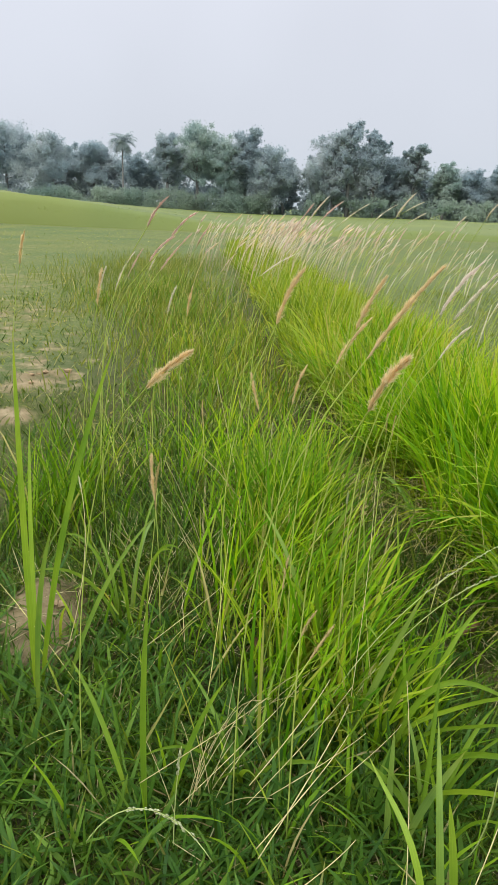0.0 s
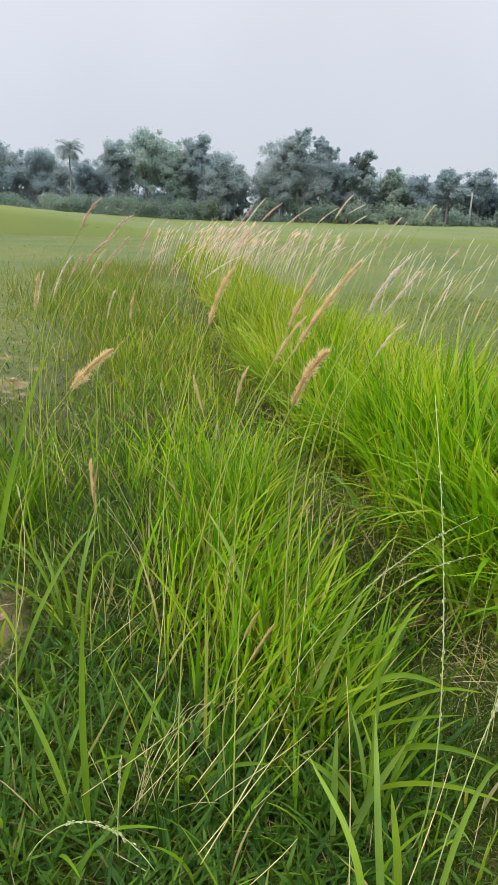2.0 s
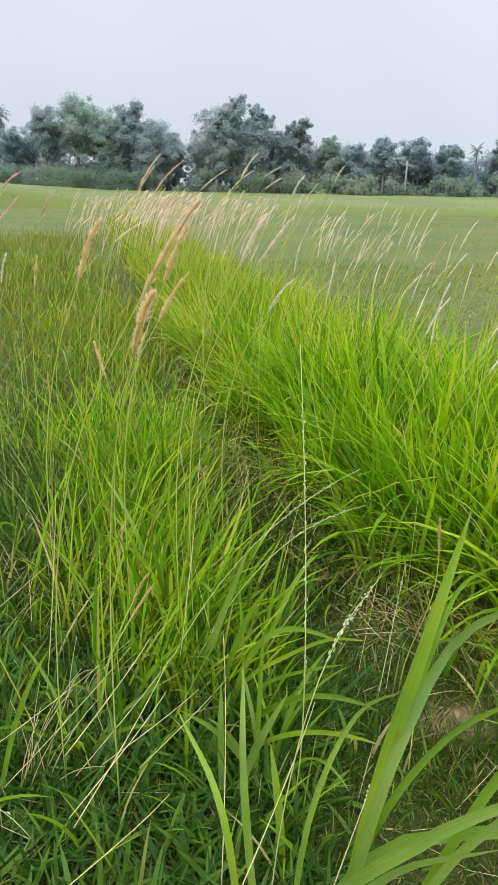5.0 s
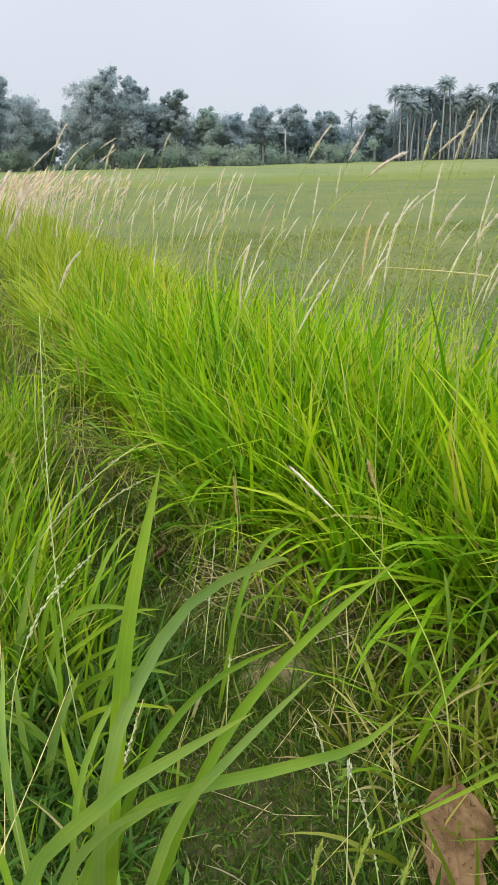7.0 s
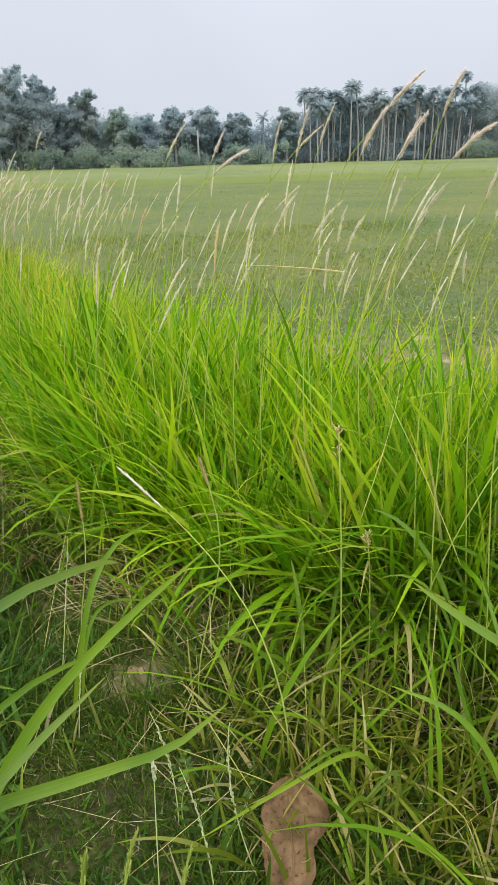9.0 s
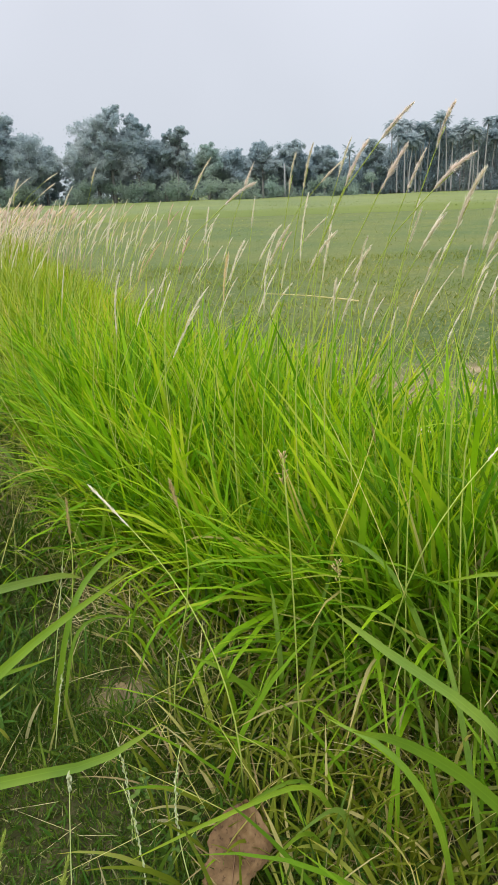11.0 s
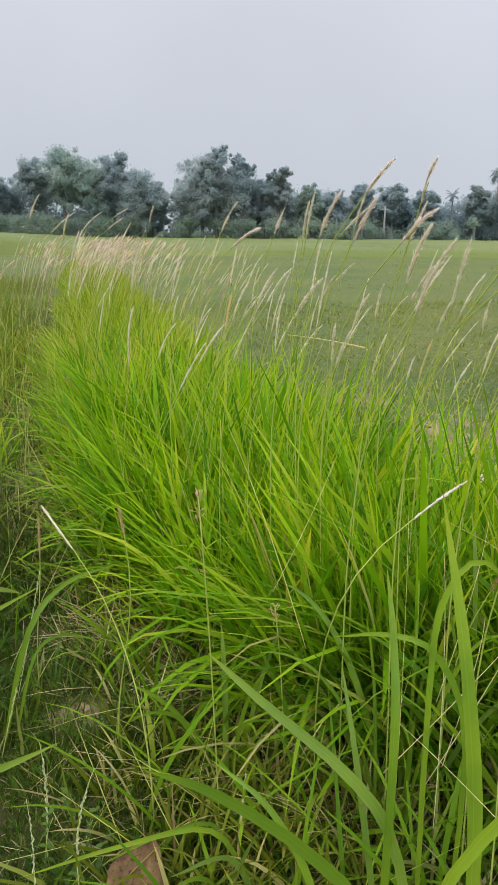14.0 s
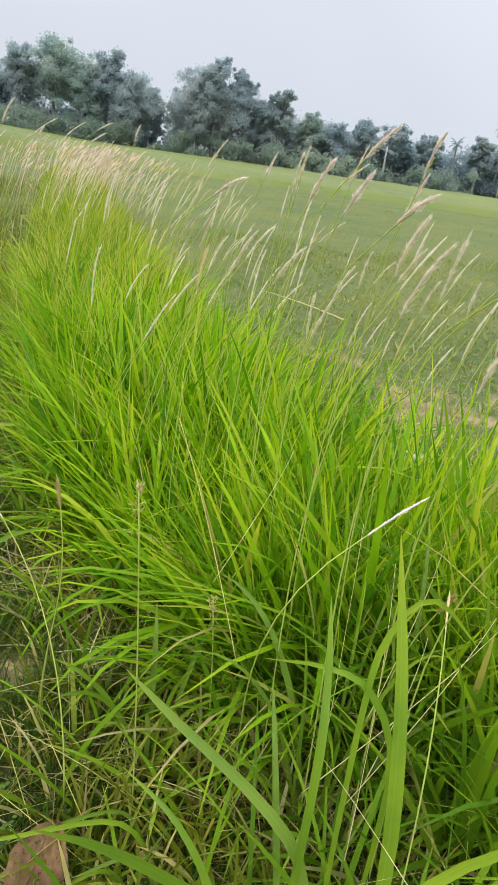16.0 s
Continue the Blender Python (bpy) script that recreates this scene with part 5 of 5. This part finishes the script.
seed_stalk(((0.13, 0.66, 0.0), (0.12, 0.54, 0.72), (0.21, 0.66, 0.64), (0.273, 0.766, 0.644)), 0.55, G_ST, 602, 0.0009)
seed_stalk(((-0.05, 1.25, 0.1), (0.1, 1.25, 0.45), (0.348, 1.272, 0.571)), 0.5, G_ST, 603)
seed_stalk(((0.0, 1.3, 0.05), (0.15, 1.3, 0.42), (0.36, 1.25, 0.50)), 0.6, G_ST, 604)
seed_stalk(((0.43, 1.25, 0), (0.46, 1.3, 0.15), (0.487, 1.34, 0.303)), 0.4, G_ST, 605)
seed_stalk(((0.45, 1.05, 0), (0.47, 1.12, 0.12), (0.50, 1.16, 0.22)), 0.3, G_ST, 606)
seed_stalk(((-0.50, 0.90, 0.0), (-0.394, 0.838, 0.26), (-0.301, 0.851, 0.19), (-0.237, 0.819, 0.119)), 0.35, G_ST, 607, 0.0014, 0.0048)
seed_stalk(((-0.33, 0.93, 0.0), (-0.33, 0.94, 0.12), (-0.315, 0.935, 0.242)), 0.72, G_ST, 611, 0.0013, 0.0042)
seed_stalk(((0.62, 0.62, 0), (0.63, 0.68, 0.12), (0.60, 0.74, 0.2)), 0.3, G_ST, 608)
seed_stalk(((0.60, 0.80, 0), (0.61, 0.84, 0.1), (0.58, 0.90, 0.17)), 0.3, G_ST, 609)
seed_stalk(((0.70, 0.66, 0), (0.66, 0.72, 0.14), (0.70, 0.80, 0.2)), 0.4, G_ST, 610)
S_ST = "thin dry straw-coloured stalk with a few grains"
seed_stalk(((-0.30, 2.3, 0), (-0.28, 2.2, 0.25), (-0.26, 2.1, 0.50)), 0.85, S_ST, 620, 0.0012, 0.003, STRAW)
seed_stalk(((-0.02, 1.9, 0), (-0.02, 1.7, 0.25), (-0.03, 1.5, 0.52)), 0.9, S_ST, 621, 0.0013, 0.003, STRAW)
seed_stalk(((0.12, 0.55, 0.0), (0.2, 0.62, 0.22), (0.297, 0.732, 0.411)), 0.8, S_ST, 622, 0.0014, 0.003, STRAW)
seed_stalk(((-0.34, 2.2, 0), (-0.42, 2.3, 0.3), (-0.5, 2.4, 0.55)), 0.9, S_ST, 623, 0.0012, 0.003, STRAW)
seed_stalk(((-0.72, 1.4, 0.05), (-0.66, 1.5, 0.3), (-0.78, 1.7, 0.42)), 0.9, S_ST, 624, 0.0014, 0.003, STRAW)

# short brown seed heads
def brown_head(low, tip, seed):
    plume_stalk((low[0] - 0.04, low[1] + 0.03, 0.0), low, tip, BROWN, seed, "short brown grass seed head on a thin stalk", 0.85, 300, group="brown seed heads")


brown_head((0.52, 1.23, 0.39), (0.52, 1.25, 0.47), 730)
brown_head((0.15, 2.50, 0.34), (0.15, 2.50, 0.42), 731)
brown_head((-0.12, 1.23, 0.28), (-0.09, 1.26, 0.33), 732)
brown_head((-0.10, 1.04, 0.37), (-0.06, 1.08, 0.42), 733)
brown_head((-0.17, 1.40, 0.29), (-0.16, 1.44, 0.36), 734)
brown_head((-0.52, 2.25, 0.40), (-0.53, 2.28, 0.49), 735)
brown_head((0.74, 1.02, 0.53), (0.73, 1.04, 0.58), 737)
brown_head((1.26, 1.37, 0.47), (1.26, 1.40, 0.55), 738)
brown_head((0.17, 2.47, 0.34), (0.18, 2.49, 0.42), 739)
brown_head((1.36, 0.81, 0.52), (1.37, 0.79, 0.57), 741)
brown_head((-0.49, 1.45, 0.45), (-0.48, 1.45, 0.57), 742)
# young white spike, lying stalk, frayed spike
plume_stalk((0.80, 0.78, 0.1), (0.65, 0.99, 0.52), (0.588, 1.04, 0.584), CREAM, 701, "young closed white grass spike leaning over the path", 0.5, 420)
plume_stalk((1.10, 0.9, 0.0), (1.215, 0.80, 0.655), (1.322, 0.871, 0.69), PINK, 702, "frayed pale grass spike with a fluffy end", 0.42, 420)


def bare_stalk(points, thick, mat, label):
    """A nearly straight dry stalk with a joint or two, its lower end lost among the blades."""
    t = thing("dry_stalk", points[0], label, "grass stalk", "bare dry stalks")
    low, top = Vector(points[-3]), Vector(points[-1])
    foot = low - (top - low).normalized() * min(0.12, 0.8 * low.z)
    line = curve_points([foot, low.lerp(top, 0.45) + Vector((0.01, -0.01, 0.008)), top], 14)
    settle(tube("stem", line, [0.5 * thick * (1 - 0.45 * i / 14) * (1.4 if i in (5, 9) else 1.0) for i in range(15)], mat, None, 5), t)
    return t


LEANING, TANGLED = "thin pale dry stalk leaning through the coarse grass", "bleached straw stalk bent over the turf"
for pts, w in ((((1.22, 0.62, 0), (1.272, 0.656, 0.40), (1.325, 0.674, 0.537), (1.386, 0.694, 0.607)), 0.0015), (((1.12, 0.62, 0), (1.239, 0.665, 0.405), (1.33, 0.695, 0.481), (1.41, 0.718, 0.565)), 0.0016),
               (((1.20, 0.50, 0), (1.216, 0.613, 0.419), (1.229, 0.687, 0.497), (1.26, 0.775, 0.629)), 0.0011), (((1.25, 0.62, 0), (1.299, 0.777, 0.475), (1.326, 0.821, 0.55), (1.363, 0.853, 0.627)), 0.0012),
               (((1.26, 0.62, 0), (1.31, 0.751, 0.374), (1.34, 0.785, 0.426), (1.359, 0.813, 0.471)), 0.0016),
               (((1.24, 0.28, 0), (1.20, 0.40, 0.49), (1.167, 0.50, 0.52), (1.136, 0.592, 0.471)), 0.0010)):
    bare_stalk(pts, w, STRAW, LEANING)
for pts, w in ((((1.06, 0.64, 0), (1.002, 0.735, 0.609), (0.965, 0.774, 0.685), (0.93, 0.819, 0.806)), 0.0013),
               (((0.93, 0.93, 0), (1.071, 1.008, 0.537), (1.115, 1.043, 0.615), (1.14, 1.062, 0.665)), 0.0015), (((1.17, 0.62, 0), (1.20, 0.74, 0.42), (1.24, 0.892, 0.624)), 0.0012)):
    bare_stalk(pts, w, YELLOW_STRAW, "yellowish dry stalk standing in the tall grass")
for pts, w in ((((-0.38, 0.99, 0), (-0.322, 1.033, 0.137), (-0.259, 1.068, 0.163), (-0.173, 1.12, 0.214)), 0.0017), (((-0.30, 0.95, 0), (-0.246, 1.012, 0.146), (-0.18, 1.068, 0.201), (-0.11, 1.118, 0.258)), 0.0016),
               (((-0.20, 0.93, 0), (-0.12, 1.016, 0.172), (-0.07, 1.059, 0.222), (-0.012, 1.099, 0.275)), 0.0015),
               (((-0.07, 0.92, 0), (0.006, 0.998, 0.192), (0.047, 1.024, 0.227), (0.08, 1.039, 0.251)), 0.0014), (((-0.12, 0.99, 0), (-0.074, 1.039, 0.127), (-0.021, 1.069, 0.162), (0.023, 1.083, 0.183)), 0.0018),
               (((-0.46, 1.27, 0), (-0.387, 1.314, 0.256), (-0.345, 1.339, 0.282), (-0.30, 1.368, 0.319)), 0.0014), (((-0.003, 1.174, 0.345), (0.01, 1.292, 0.465), (0.022, 1.399, 0.606)), 0.0013)):
    bare_stalk(pts, w, STRAW, TANGLED)
for pts, w in ((((-0.102, 0.871, 0.244), (-0.065, 0.916, 0.277), (-0.025, 0.978, 0.336)), 0.0020),
               (((-0.118, 0.948, 0.301), (-0.081, 0.991, 0.337), (-0.059, 1.013, 0.358)), 0.0018),
               (((-0.091, 0.862, 0.260), (-0.048, 0.898, 0.282), (-0.025, 0.932, 0.312)), 0.0018),
               (((-0.078, 0.740, 0.217), (-0.043, 0.765, 0.227), (-0.011, 0.792, 0.241)), 0.0017),
               (((0.069, 0.817, 0.207), (0.066, 0.905, 0.292), (0.070, 0.988, 0.390)), 0.0019),
               (((0.090, 0.621, 0.281), (0.151, 0.714, 0.349), (0.201, 0.787, 0.419)), 0.0019)):
    bare_stalk(pts, w, STRAW, TANGLED)
# stalk with a small closed tan head
plume_stalk((1.28, 0.52, 0.0), (1.347, 0.742, 0.54), (1.362, 0.791, 0.571), TAN, 743, "short closed tan grass head on a thin dry stalk", 0.55, 160, group="brown seed heads")
lying = thing("lying_stalk", (1.167, 2.149, 0.746), "pale stalk lying flat across the tall blades", "grass stalk")
settle(tube("stem", curve_points([(1.167, 2.149, 0.746), (1.26, 1.94, 0.765), (1.345, 1.745, 0.768)], 8), [0.0013 + 0.00016 * i for i in range(9)], STRAW, None, 5), lying)


def straw_litter(name, n, x0, x1, y0, y1, lo, hi, w, steep, seed, label, near_band=False):
    r = np.random.default_rng(seed)
    x, y = r.uniform(x0, x1, n), r.uniform(y0, y1, n)
    if near_band:
        x = band_left(y) + BAND * (r.uniform(-0.1, 1.1, n) if steep[0] < 40 else r.uniform(-0.32, 0.25, n))
    th0 = np.radians(r.uniform(*steep, n))
    ob = blades(name, on_ground(x, y), r.uniform(0, 6.28, n), r.uniform(lo, hi, n), np.full(n, w) * r.uniform(0.7, 1.3, n), th0, np.minimum(th0 + np.radians(r.uniform(-8, 25, n)), np.radians(91)), YELLOW_STRAW if name == "dry_stalks" else WITHERED if name == "withered_grass" else STRAW, 4, seed)
    return tagged(ob, label, "straw", kind="stuff")


straw_litter("straw", 1100, -1.5, 2.4, 0.3, 4.0, 0.04, 0.22, 0.0014, (55, 88), 801, "dead straw-coloured grass lying in the turf")
straw_litter("dry_stalks", 160, 0, 1, 1.3, 4.5, 0.4, 0.8, 0.0018, (5, 35), 802, "thin dry stalks among the tall grass", True)
straw_litter("dry_stalks", 90, -1.1, 0.4, 1.2, 4.5, 0.25, 0.6, 0.0018, (10, 50), 803, "thin dry stalks in the mixed grass")
straw_litter("straw", 1300, 0, 1, 0.75, 2.9, 0.05, 0.20, 0.0018, (55, 88), 804, "withered blades at the foot of the tall grass", True)
straw_litter("straw", 620, -1.0, 0.05, 1.5, 3.6, 0.06, 0.26, 0.0018, (35, 82), 812, "pale straw lying through the mixed grass")
straw_litter("withered_grass", 120, -0.75, 0.1, 1.0, 2.4, 0.05, 0.2, 0.003, (40, 85), 813, "withered brown blades in the mixed grass")
straw_litter("withered_grass", 150, -0.5, 0.1, 0.75, 1.35, 0.04, 0.16, 0.003, (50, 86), 816, "withered brown blades in the turf")
straw_litter("withered_grass", 190, 0.55, 1.25, 0.72, 1.7, 0.06, 0.2, 0.004, (40, 86), 810, "withered brown blades lying at the foot of the bank")
straw_litter("withered_grass", 170, 0.75, 1.5, 0.5, 1.1, 0.06, 0.22, 0.004, (30, 82), 811, "withered brown blades lying at the foot of the bank")
straw_litter("withered_grass", 420, 0, 1, 0.8, 3.2, 0.08, 0.26, 0.0034, (48, 84), 814, "withered brown blades hanging from the foot of the bank", True)
straw_litter("straw", 520, 0, 1, 0.8, 2.8, 0.10, 0.30, 0.0026, (45, 80), 815, "bleached drooping blades along the foot of the bank", True)
straw_litter("straw", 2300, 0.15, 0.95, 1.0, 2.2, 0.012, 0.045, 0.0010, (50, 90), 809, "fine bleached bits of dead turf")
straw_litter("straw", 2000, -1.2, 1.9, 0.9, 3.2, 0.012, 0.045, 0.0010, (55, 90), 805, "fine bleached bits of dead turf")
straw_litter("straw", 1500, 1.9, 3.6, 2.1, 4.8, 0.03, 0.13, 0.0022, (60, 88), 807, "bleached stubble over the bare patch")
straw_litter("dry_stalks", 130, 0, 1, 0.8, 2.4, 0.3, 0.65, 0.0014, (30, 70), 808, "pale dry stalks sticking out of the tall grass", True)
straw_litter("dry_stalks", 60, 0.75, 1.9, 0.5, 1.4, 0.25, 0.6, 0.0015, (15, 65), 806, "thin dry stalks crossing the coarse grass")


# ---- dead leaves and clods ----
def dead_leaf(place, length, width, turn, tilt, seed, label):
    """A dry leaf: a curled, wavy blade with a raised midrib and a bit of stalk."""
    r = np.random.default_rng(seed)
    nu, nv = 34, 14
    top, bot, faces = [], [], []

    def height(u, v):
        return 0.34 * width * v * abs(v) * math.sin(2.2 * u + 0.5) + 0.10 * width * v * v + 0.06 * width * math.sin(7 * u + 2 * v) + 0.035 * width * abs(math.sin(12 * u - 5 * abs(v))) + 0.18 * length * (u - 0.5) ** 2

    for i in range(nu + 1):
        u = i / nu
        half = 0.5 * width * (math.sin(math.pi * min(1, u * 0.98 + 0.01)) ** 0.55) * (1 + 0.5 * (u - 0.45) + 0.04 * math.sin(11 * u + 1) + 0.025 * r.normal())
        for j in range(nv + 1):
            v = 2 * j / nv - 1
            torn = 1 - (0.42 * math.exp(-((u - 0.35) / 0.13) ** 2) if v > 0 else 0.25 * math.exp(-((u - 0.62) / 0.1) ** 2))
            edge = half * torn * v * (1 + 0.05 * math.sin(17 * u + 3 * v)) + 0.09 * width * math.sin(3.2 * u)
            top.append(Vector((edge, (u - 0.5) * length, height(u, v))))
            bot.append(top[-1] - Vector((0, 0, 0.0012)))
    w = nv + 1
    for i in range(nu):
        for j in range(nv):
            a = i * w + j
            faces.append((a, a + 1, a + w + 1, a + w))
            b = a + len(top)
            faces.append((b, b + w, b + w + 1, b + 1))
    t = thing("dead_leaf", (0, 0, 0), label, "leaf")
    blade = mesh_object("blade", top + bot, faces, DEAD, t)
    rib = [Vector((0.09 * width * math.sin(3.2 * k / 12), (k / 12 - 0.5) * length, height(k / 12, 0) + 0.0006)) for k in range(-1, 13)]
    tube("midrib", rib, [0.0022 * width / 0.13 * (1 - 0.6 * k / 13) for k in range(14)], DEAD_RIB, blade, 5)
    t.matrix_world = pose(*place, tilt[0], tilt[1], turn)
    return t


dead_leaf((0.752, 0.668, 0.058), 0.195, 0.096, -16, (12, 14), 901, "large dry curled brown leaf lying on the grass")
dead_leaf((0.15, 2.30, 0.02), 0.06, 0.045, 40, (15, 8), 902, "small dry reddish-brown leaf on the turf")
dead_leaf((-0.235, 1.50, 0.06), 0.03, 0.018, 75, (40, 10), 903, "small dry reddish-brown leaf in the grass")
dead_leaf((0.36, 1.72, 0.015), 0.07, 0.05, -35, (8, -8), 904, "small dry brown leaf on the path")

r = np.random.default_rng(91)
for i in range(110):
    for _ in range(60):
        x, y = (r.uniform(-3.2, 3.6), r.uniform(1.1, 5.0)) if i > 14 else ((r.normal(2.0, 0.1), r.normal(2.8, 0.08)) if i > 9 else (r.normal(-0.86, 0.05), r.normal(1.58, 0.07)) if i > 5 else (r.normal(0.60, 0.04), r.normal(1.19, 0.03)))
        if bare(x, y) > 0.6:
            break
    s = r.uniform(0.008, 0.03) * (1.3 if x < -1 else 1.0) * (1.0 if i > 9 else 0.6 if i > 5 else 0.3)
    bm = bmesh.new()
    bmesh.ops.create_icosphere(bm, subdivisions=1 if i > 9 else 2, radius=s)
    for v in bm.verts:
        v.co *= 1 + r.uniform(-0.28, 0.28)
        v.co.z *= 0.6
    me = bpy.data.meshes.new("soil_clod")
    bm.to_mesh(me)
    bm.free()
    me.materials.append(STONE)
    ob = new("soil_clod", me)
    ob.matrix_world = pose(x, y, float(ground_height(x, y)) + s * 0.25, 0, 0, r.uniform(0, 360))
    tagged(ob, "dry pale brown clod on the bare soil", "clod", "clods on the bare soil")


# ---- weeds, sedge and dry tufts ----
def leaf_mesh():
    """One oval leaf, a little cupped, of unit length along x."""
    v, f = [], []
    for i in range(6):
        u = i / 5
        half = 0.34 * math.sin(math.pi * min(0.97, 0.04 + 0.93 * u)) ** 0.8
        for j in (-1, 0, 1):
            v.append((u, half * j, 0.10 * abs(j) * half * 3 - 0.12 * u * u))
    for i in range(5):
        for j in range(2):
            a = i * 3 + j
            f.append((a, a + 1, a + 4, a + 3))
    ob = mesh_object("leaf", [Vector(p) for p in v], f, WEED)
    me = ob.data
    bpy.data.objects.remove(ob)
    return me


WEED = leaf_material("weed_leaf", ((0.0, (0.045, 0.10, 0.012)), (1.0, (0.10, 0.18, 0.02))), WHOLE, 0.3, 0.5, 0.3, 6.0, True)
LEAF = leaf_mesh()


def weed(x, y, h, seed):
    r = np.random.default_rng(seed)
    t = thing("weed", (x, y, 0), "small soft green broadleaved weed in the turf", "weed", "broadleaved weeds")
    line = curve_points([(x, y, -0.01), (x + 0.01 * r.normal(), y + 0.01 * r.normal(), h * 0.5), (x + 0.02 * r.normal(), y + 0.02 * r.normal(), h)], 6)
    settle(tube("stem", line, [0.0011 - 0.0001 * i for i in range(7)], GREEN_STEM, None, 4), t)
    for k in range(14):
        p = line[min(6, 1 + int(5.5 * k / 14))]
        leaf = new("leaf", LEAF)
        m = pose(p.x, p.y, p.z + 0.002 * k, 0, r.uniform(-35, 15), 137.5 * k + r.uniform(-20, 20))
        leaf.matrix_world = m @ Matrix.Scale(r.uniform(0.007, 0.015), 4)
        settle(leaf, t)
    return t


for k, (x, y, h) in enumerate(((0.64, 0.88, 0.09), (0.67, 0.83, 0.07), (0.61, 0.79, 0.10), (0.70, 0.75, 0.07), (0.66, 0.71, 0.08))):
    weed(x, y, h, 950 + k)


def sedge(top, seed):
    """A sedge: thin stem with a loose head of short brown spikelets and two bracts."""
    r = np.random.default_rng(seed)
    top = Vector(top)
    t = thing("sedge", (top.x, top.y, 0), "thin sedge with a loose brown head", "sedge", "sedges in the tall grass")
    settle(tube("stem", curve_points([(top.x + 0.03, top.y + 0.02, 0), (top.x + 0.02, top.y, top.z * 0.6), top], 7), [0.0013] * 8, GREEN_STEM, None, 4), t)
    for k in range(22):
        a = 2.4 * k + r.normal()
        p = top - Vector((0, 0, 0.045 * r.random() ** 1.5))
        d = Vector((math.cos(a), math.sin(a), r.uniform(0.3, 2.2))).normalized()
        q = p + d * r.uniform(0.002, 0.012)
        settle(tube("spikelet", [p, q, q + d * 0.003, q + d * 0.007], [0.0003, 0.0008, 0.0014, 0.0003], BROWN, None, 4), t)
    return t


for k, p in enumerate(((0.885, 0.80, 0.70), (1.62, 1.28, 0.42), (1.02, 0.94, 0.42), (0.02, 1.62, 0.42))):
    sedge(p, 970 + k)


def dry_tuft(x, y, n, lo, hi, lean, seed):
    """Withered stalks from one root, bleached and bent."""
    r = np.random.default_rng(seed)
    t = thing("dry_grass_tuft", (x, y, 0), "withered straw-coloured tuft of bent dry grass", "dry grass", "withered tufts")
    for k in range(n):
        a = lean + r.normal() * 0.9
        h, out = r.uniform(lo, hi), r.uniform(0.05, 0.2)
        bx, by = x + 0.02 * r.normal(), y + 0.02 * r.normal()
        c, d = math.cos(a), math.sin(a)
        pts = ((bx, by, -0.01), (bx + 0.4 * out * c, by + 0.4 * out * d, 0.6 * h), (bx + out * c, by + out * d, h * r.uniform(0.75, 1.0)))
        settle(tube("stalk", curve_points(pts, 5), [0.0011 - 0.00012 * i for i in range(6)], STRAW, None, 3), t)
    return t


DRY = ((-0.32, 1.03, 14, 0.06, 0.2, 0.7), (-0.44, 1.84, 12, 0.1, 0.4, 1.8), (-0.24, 1.25, 10, 0.08, 0.26, 0.3), (0.61, 1.53, 14, 0.04, 0.14, 3.0), (0.81, 1.35, 14, 0.05, 0.18, 3.4), (0.78, 1.01, 10, 0.03, 0.12, 3.0),
       (1.46, 0.89, 12, 0.08, 0.3, 2.0), (0.0, 1.95, 10, 0.1, 0.35, 1.5), (0.55, 1.95, 12, 0.05, 0.2, 3.2), (1.15, 0.80, 10, 0.05, 0.22, 3.6))
for k, (x, y, n, lo, hi, lean) in enumerate(DRY):
    dry_tuft(x, y, n, lo, hi, lean, 990 + k)

# greenish bristly heads and a pale-tipped stalk close to the eye
for k, (low, tip) in enumerate((((0.45, 0.44, 0.41), (0.459, 0.442, 0.463)), ((0.49, 0.43, 0.42), (0.508, 0.432, 0.484)), ((0.545, 0.44, 0.36), (0.56, 0.445, 0.42)))):
    plume_stalk((low[0] - 0.02, low[1] + 0.02, 0.0), low, tip, GREEN_STEM, 760 + k, "short greenish bristly seed head on a thin stalk", 0.55, 260, group="greenish seed heads")
seed_stalk(((0.52, 0.50, 0.0), (0.53, 0.55, 0.2), (0.548, 0.604, 0.38)), 0.93, G_ST, 630)

# pale clay lump in the bare patch beyond the bank
CLAY = fibre_material("pale_clay", (0.36, 0.28, 0.18), (0.58, 0.47, 0.32), 0.95, 0.0, 14.0)
r = np.random.default_rng(97)
for x, y, s in ((1.98, 2.60, 0.085), (2.17, 2.70, 0.05)):
    bm = bmesh.new()
    bmesh.ops.create_icosphere(bm, subdivisions=3, radius=s)
    for v in bm.verts:
        v.co *= 1 + 0.22 * noise.noise(v.co * 22) + 0.05 * r.normal()
        v.co.z *= 0.42
    me = bpy.data.meshes.new("clay_lump")
    bm.to_mesh(me)
    bm.free()
    me.materials.append(CLAY)
    ob = new("clay_lump", me)
    ob.matrix_world = pose(x, y, float(ground_height(x, y)) + s * 0.16, 0, 0, r.uniform(0, 360))
    tagged(ob, "pale dry clay lump on the bare ground", "clod", "clay lumps beyond the bank")
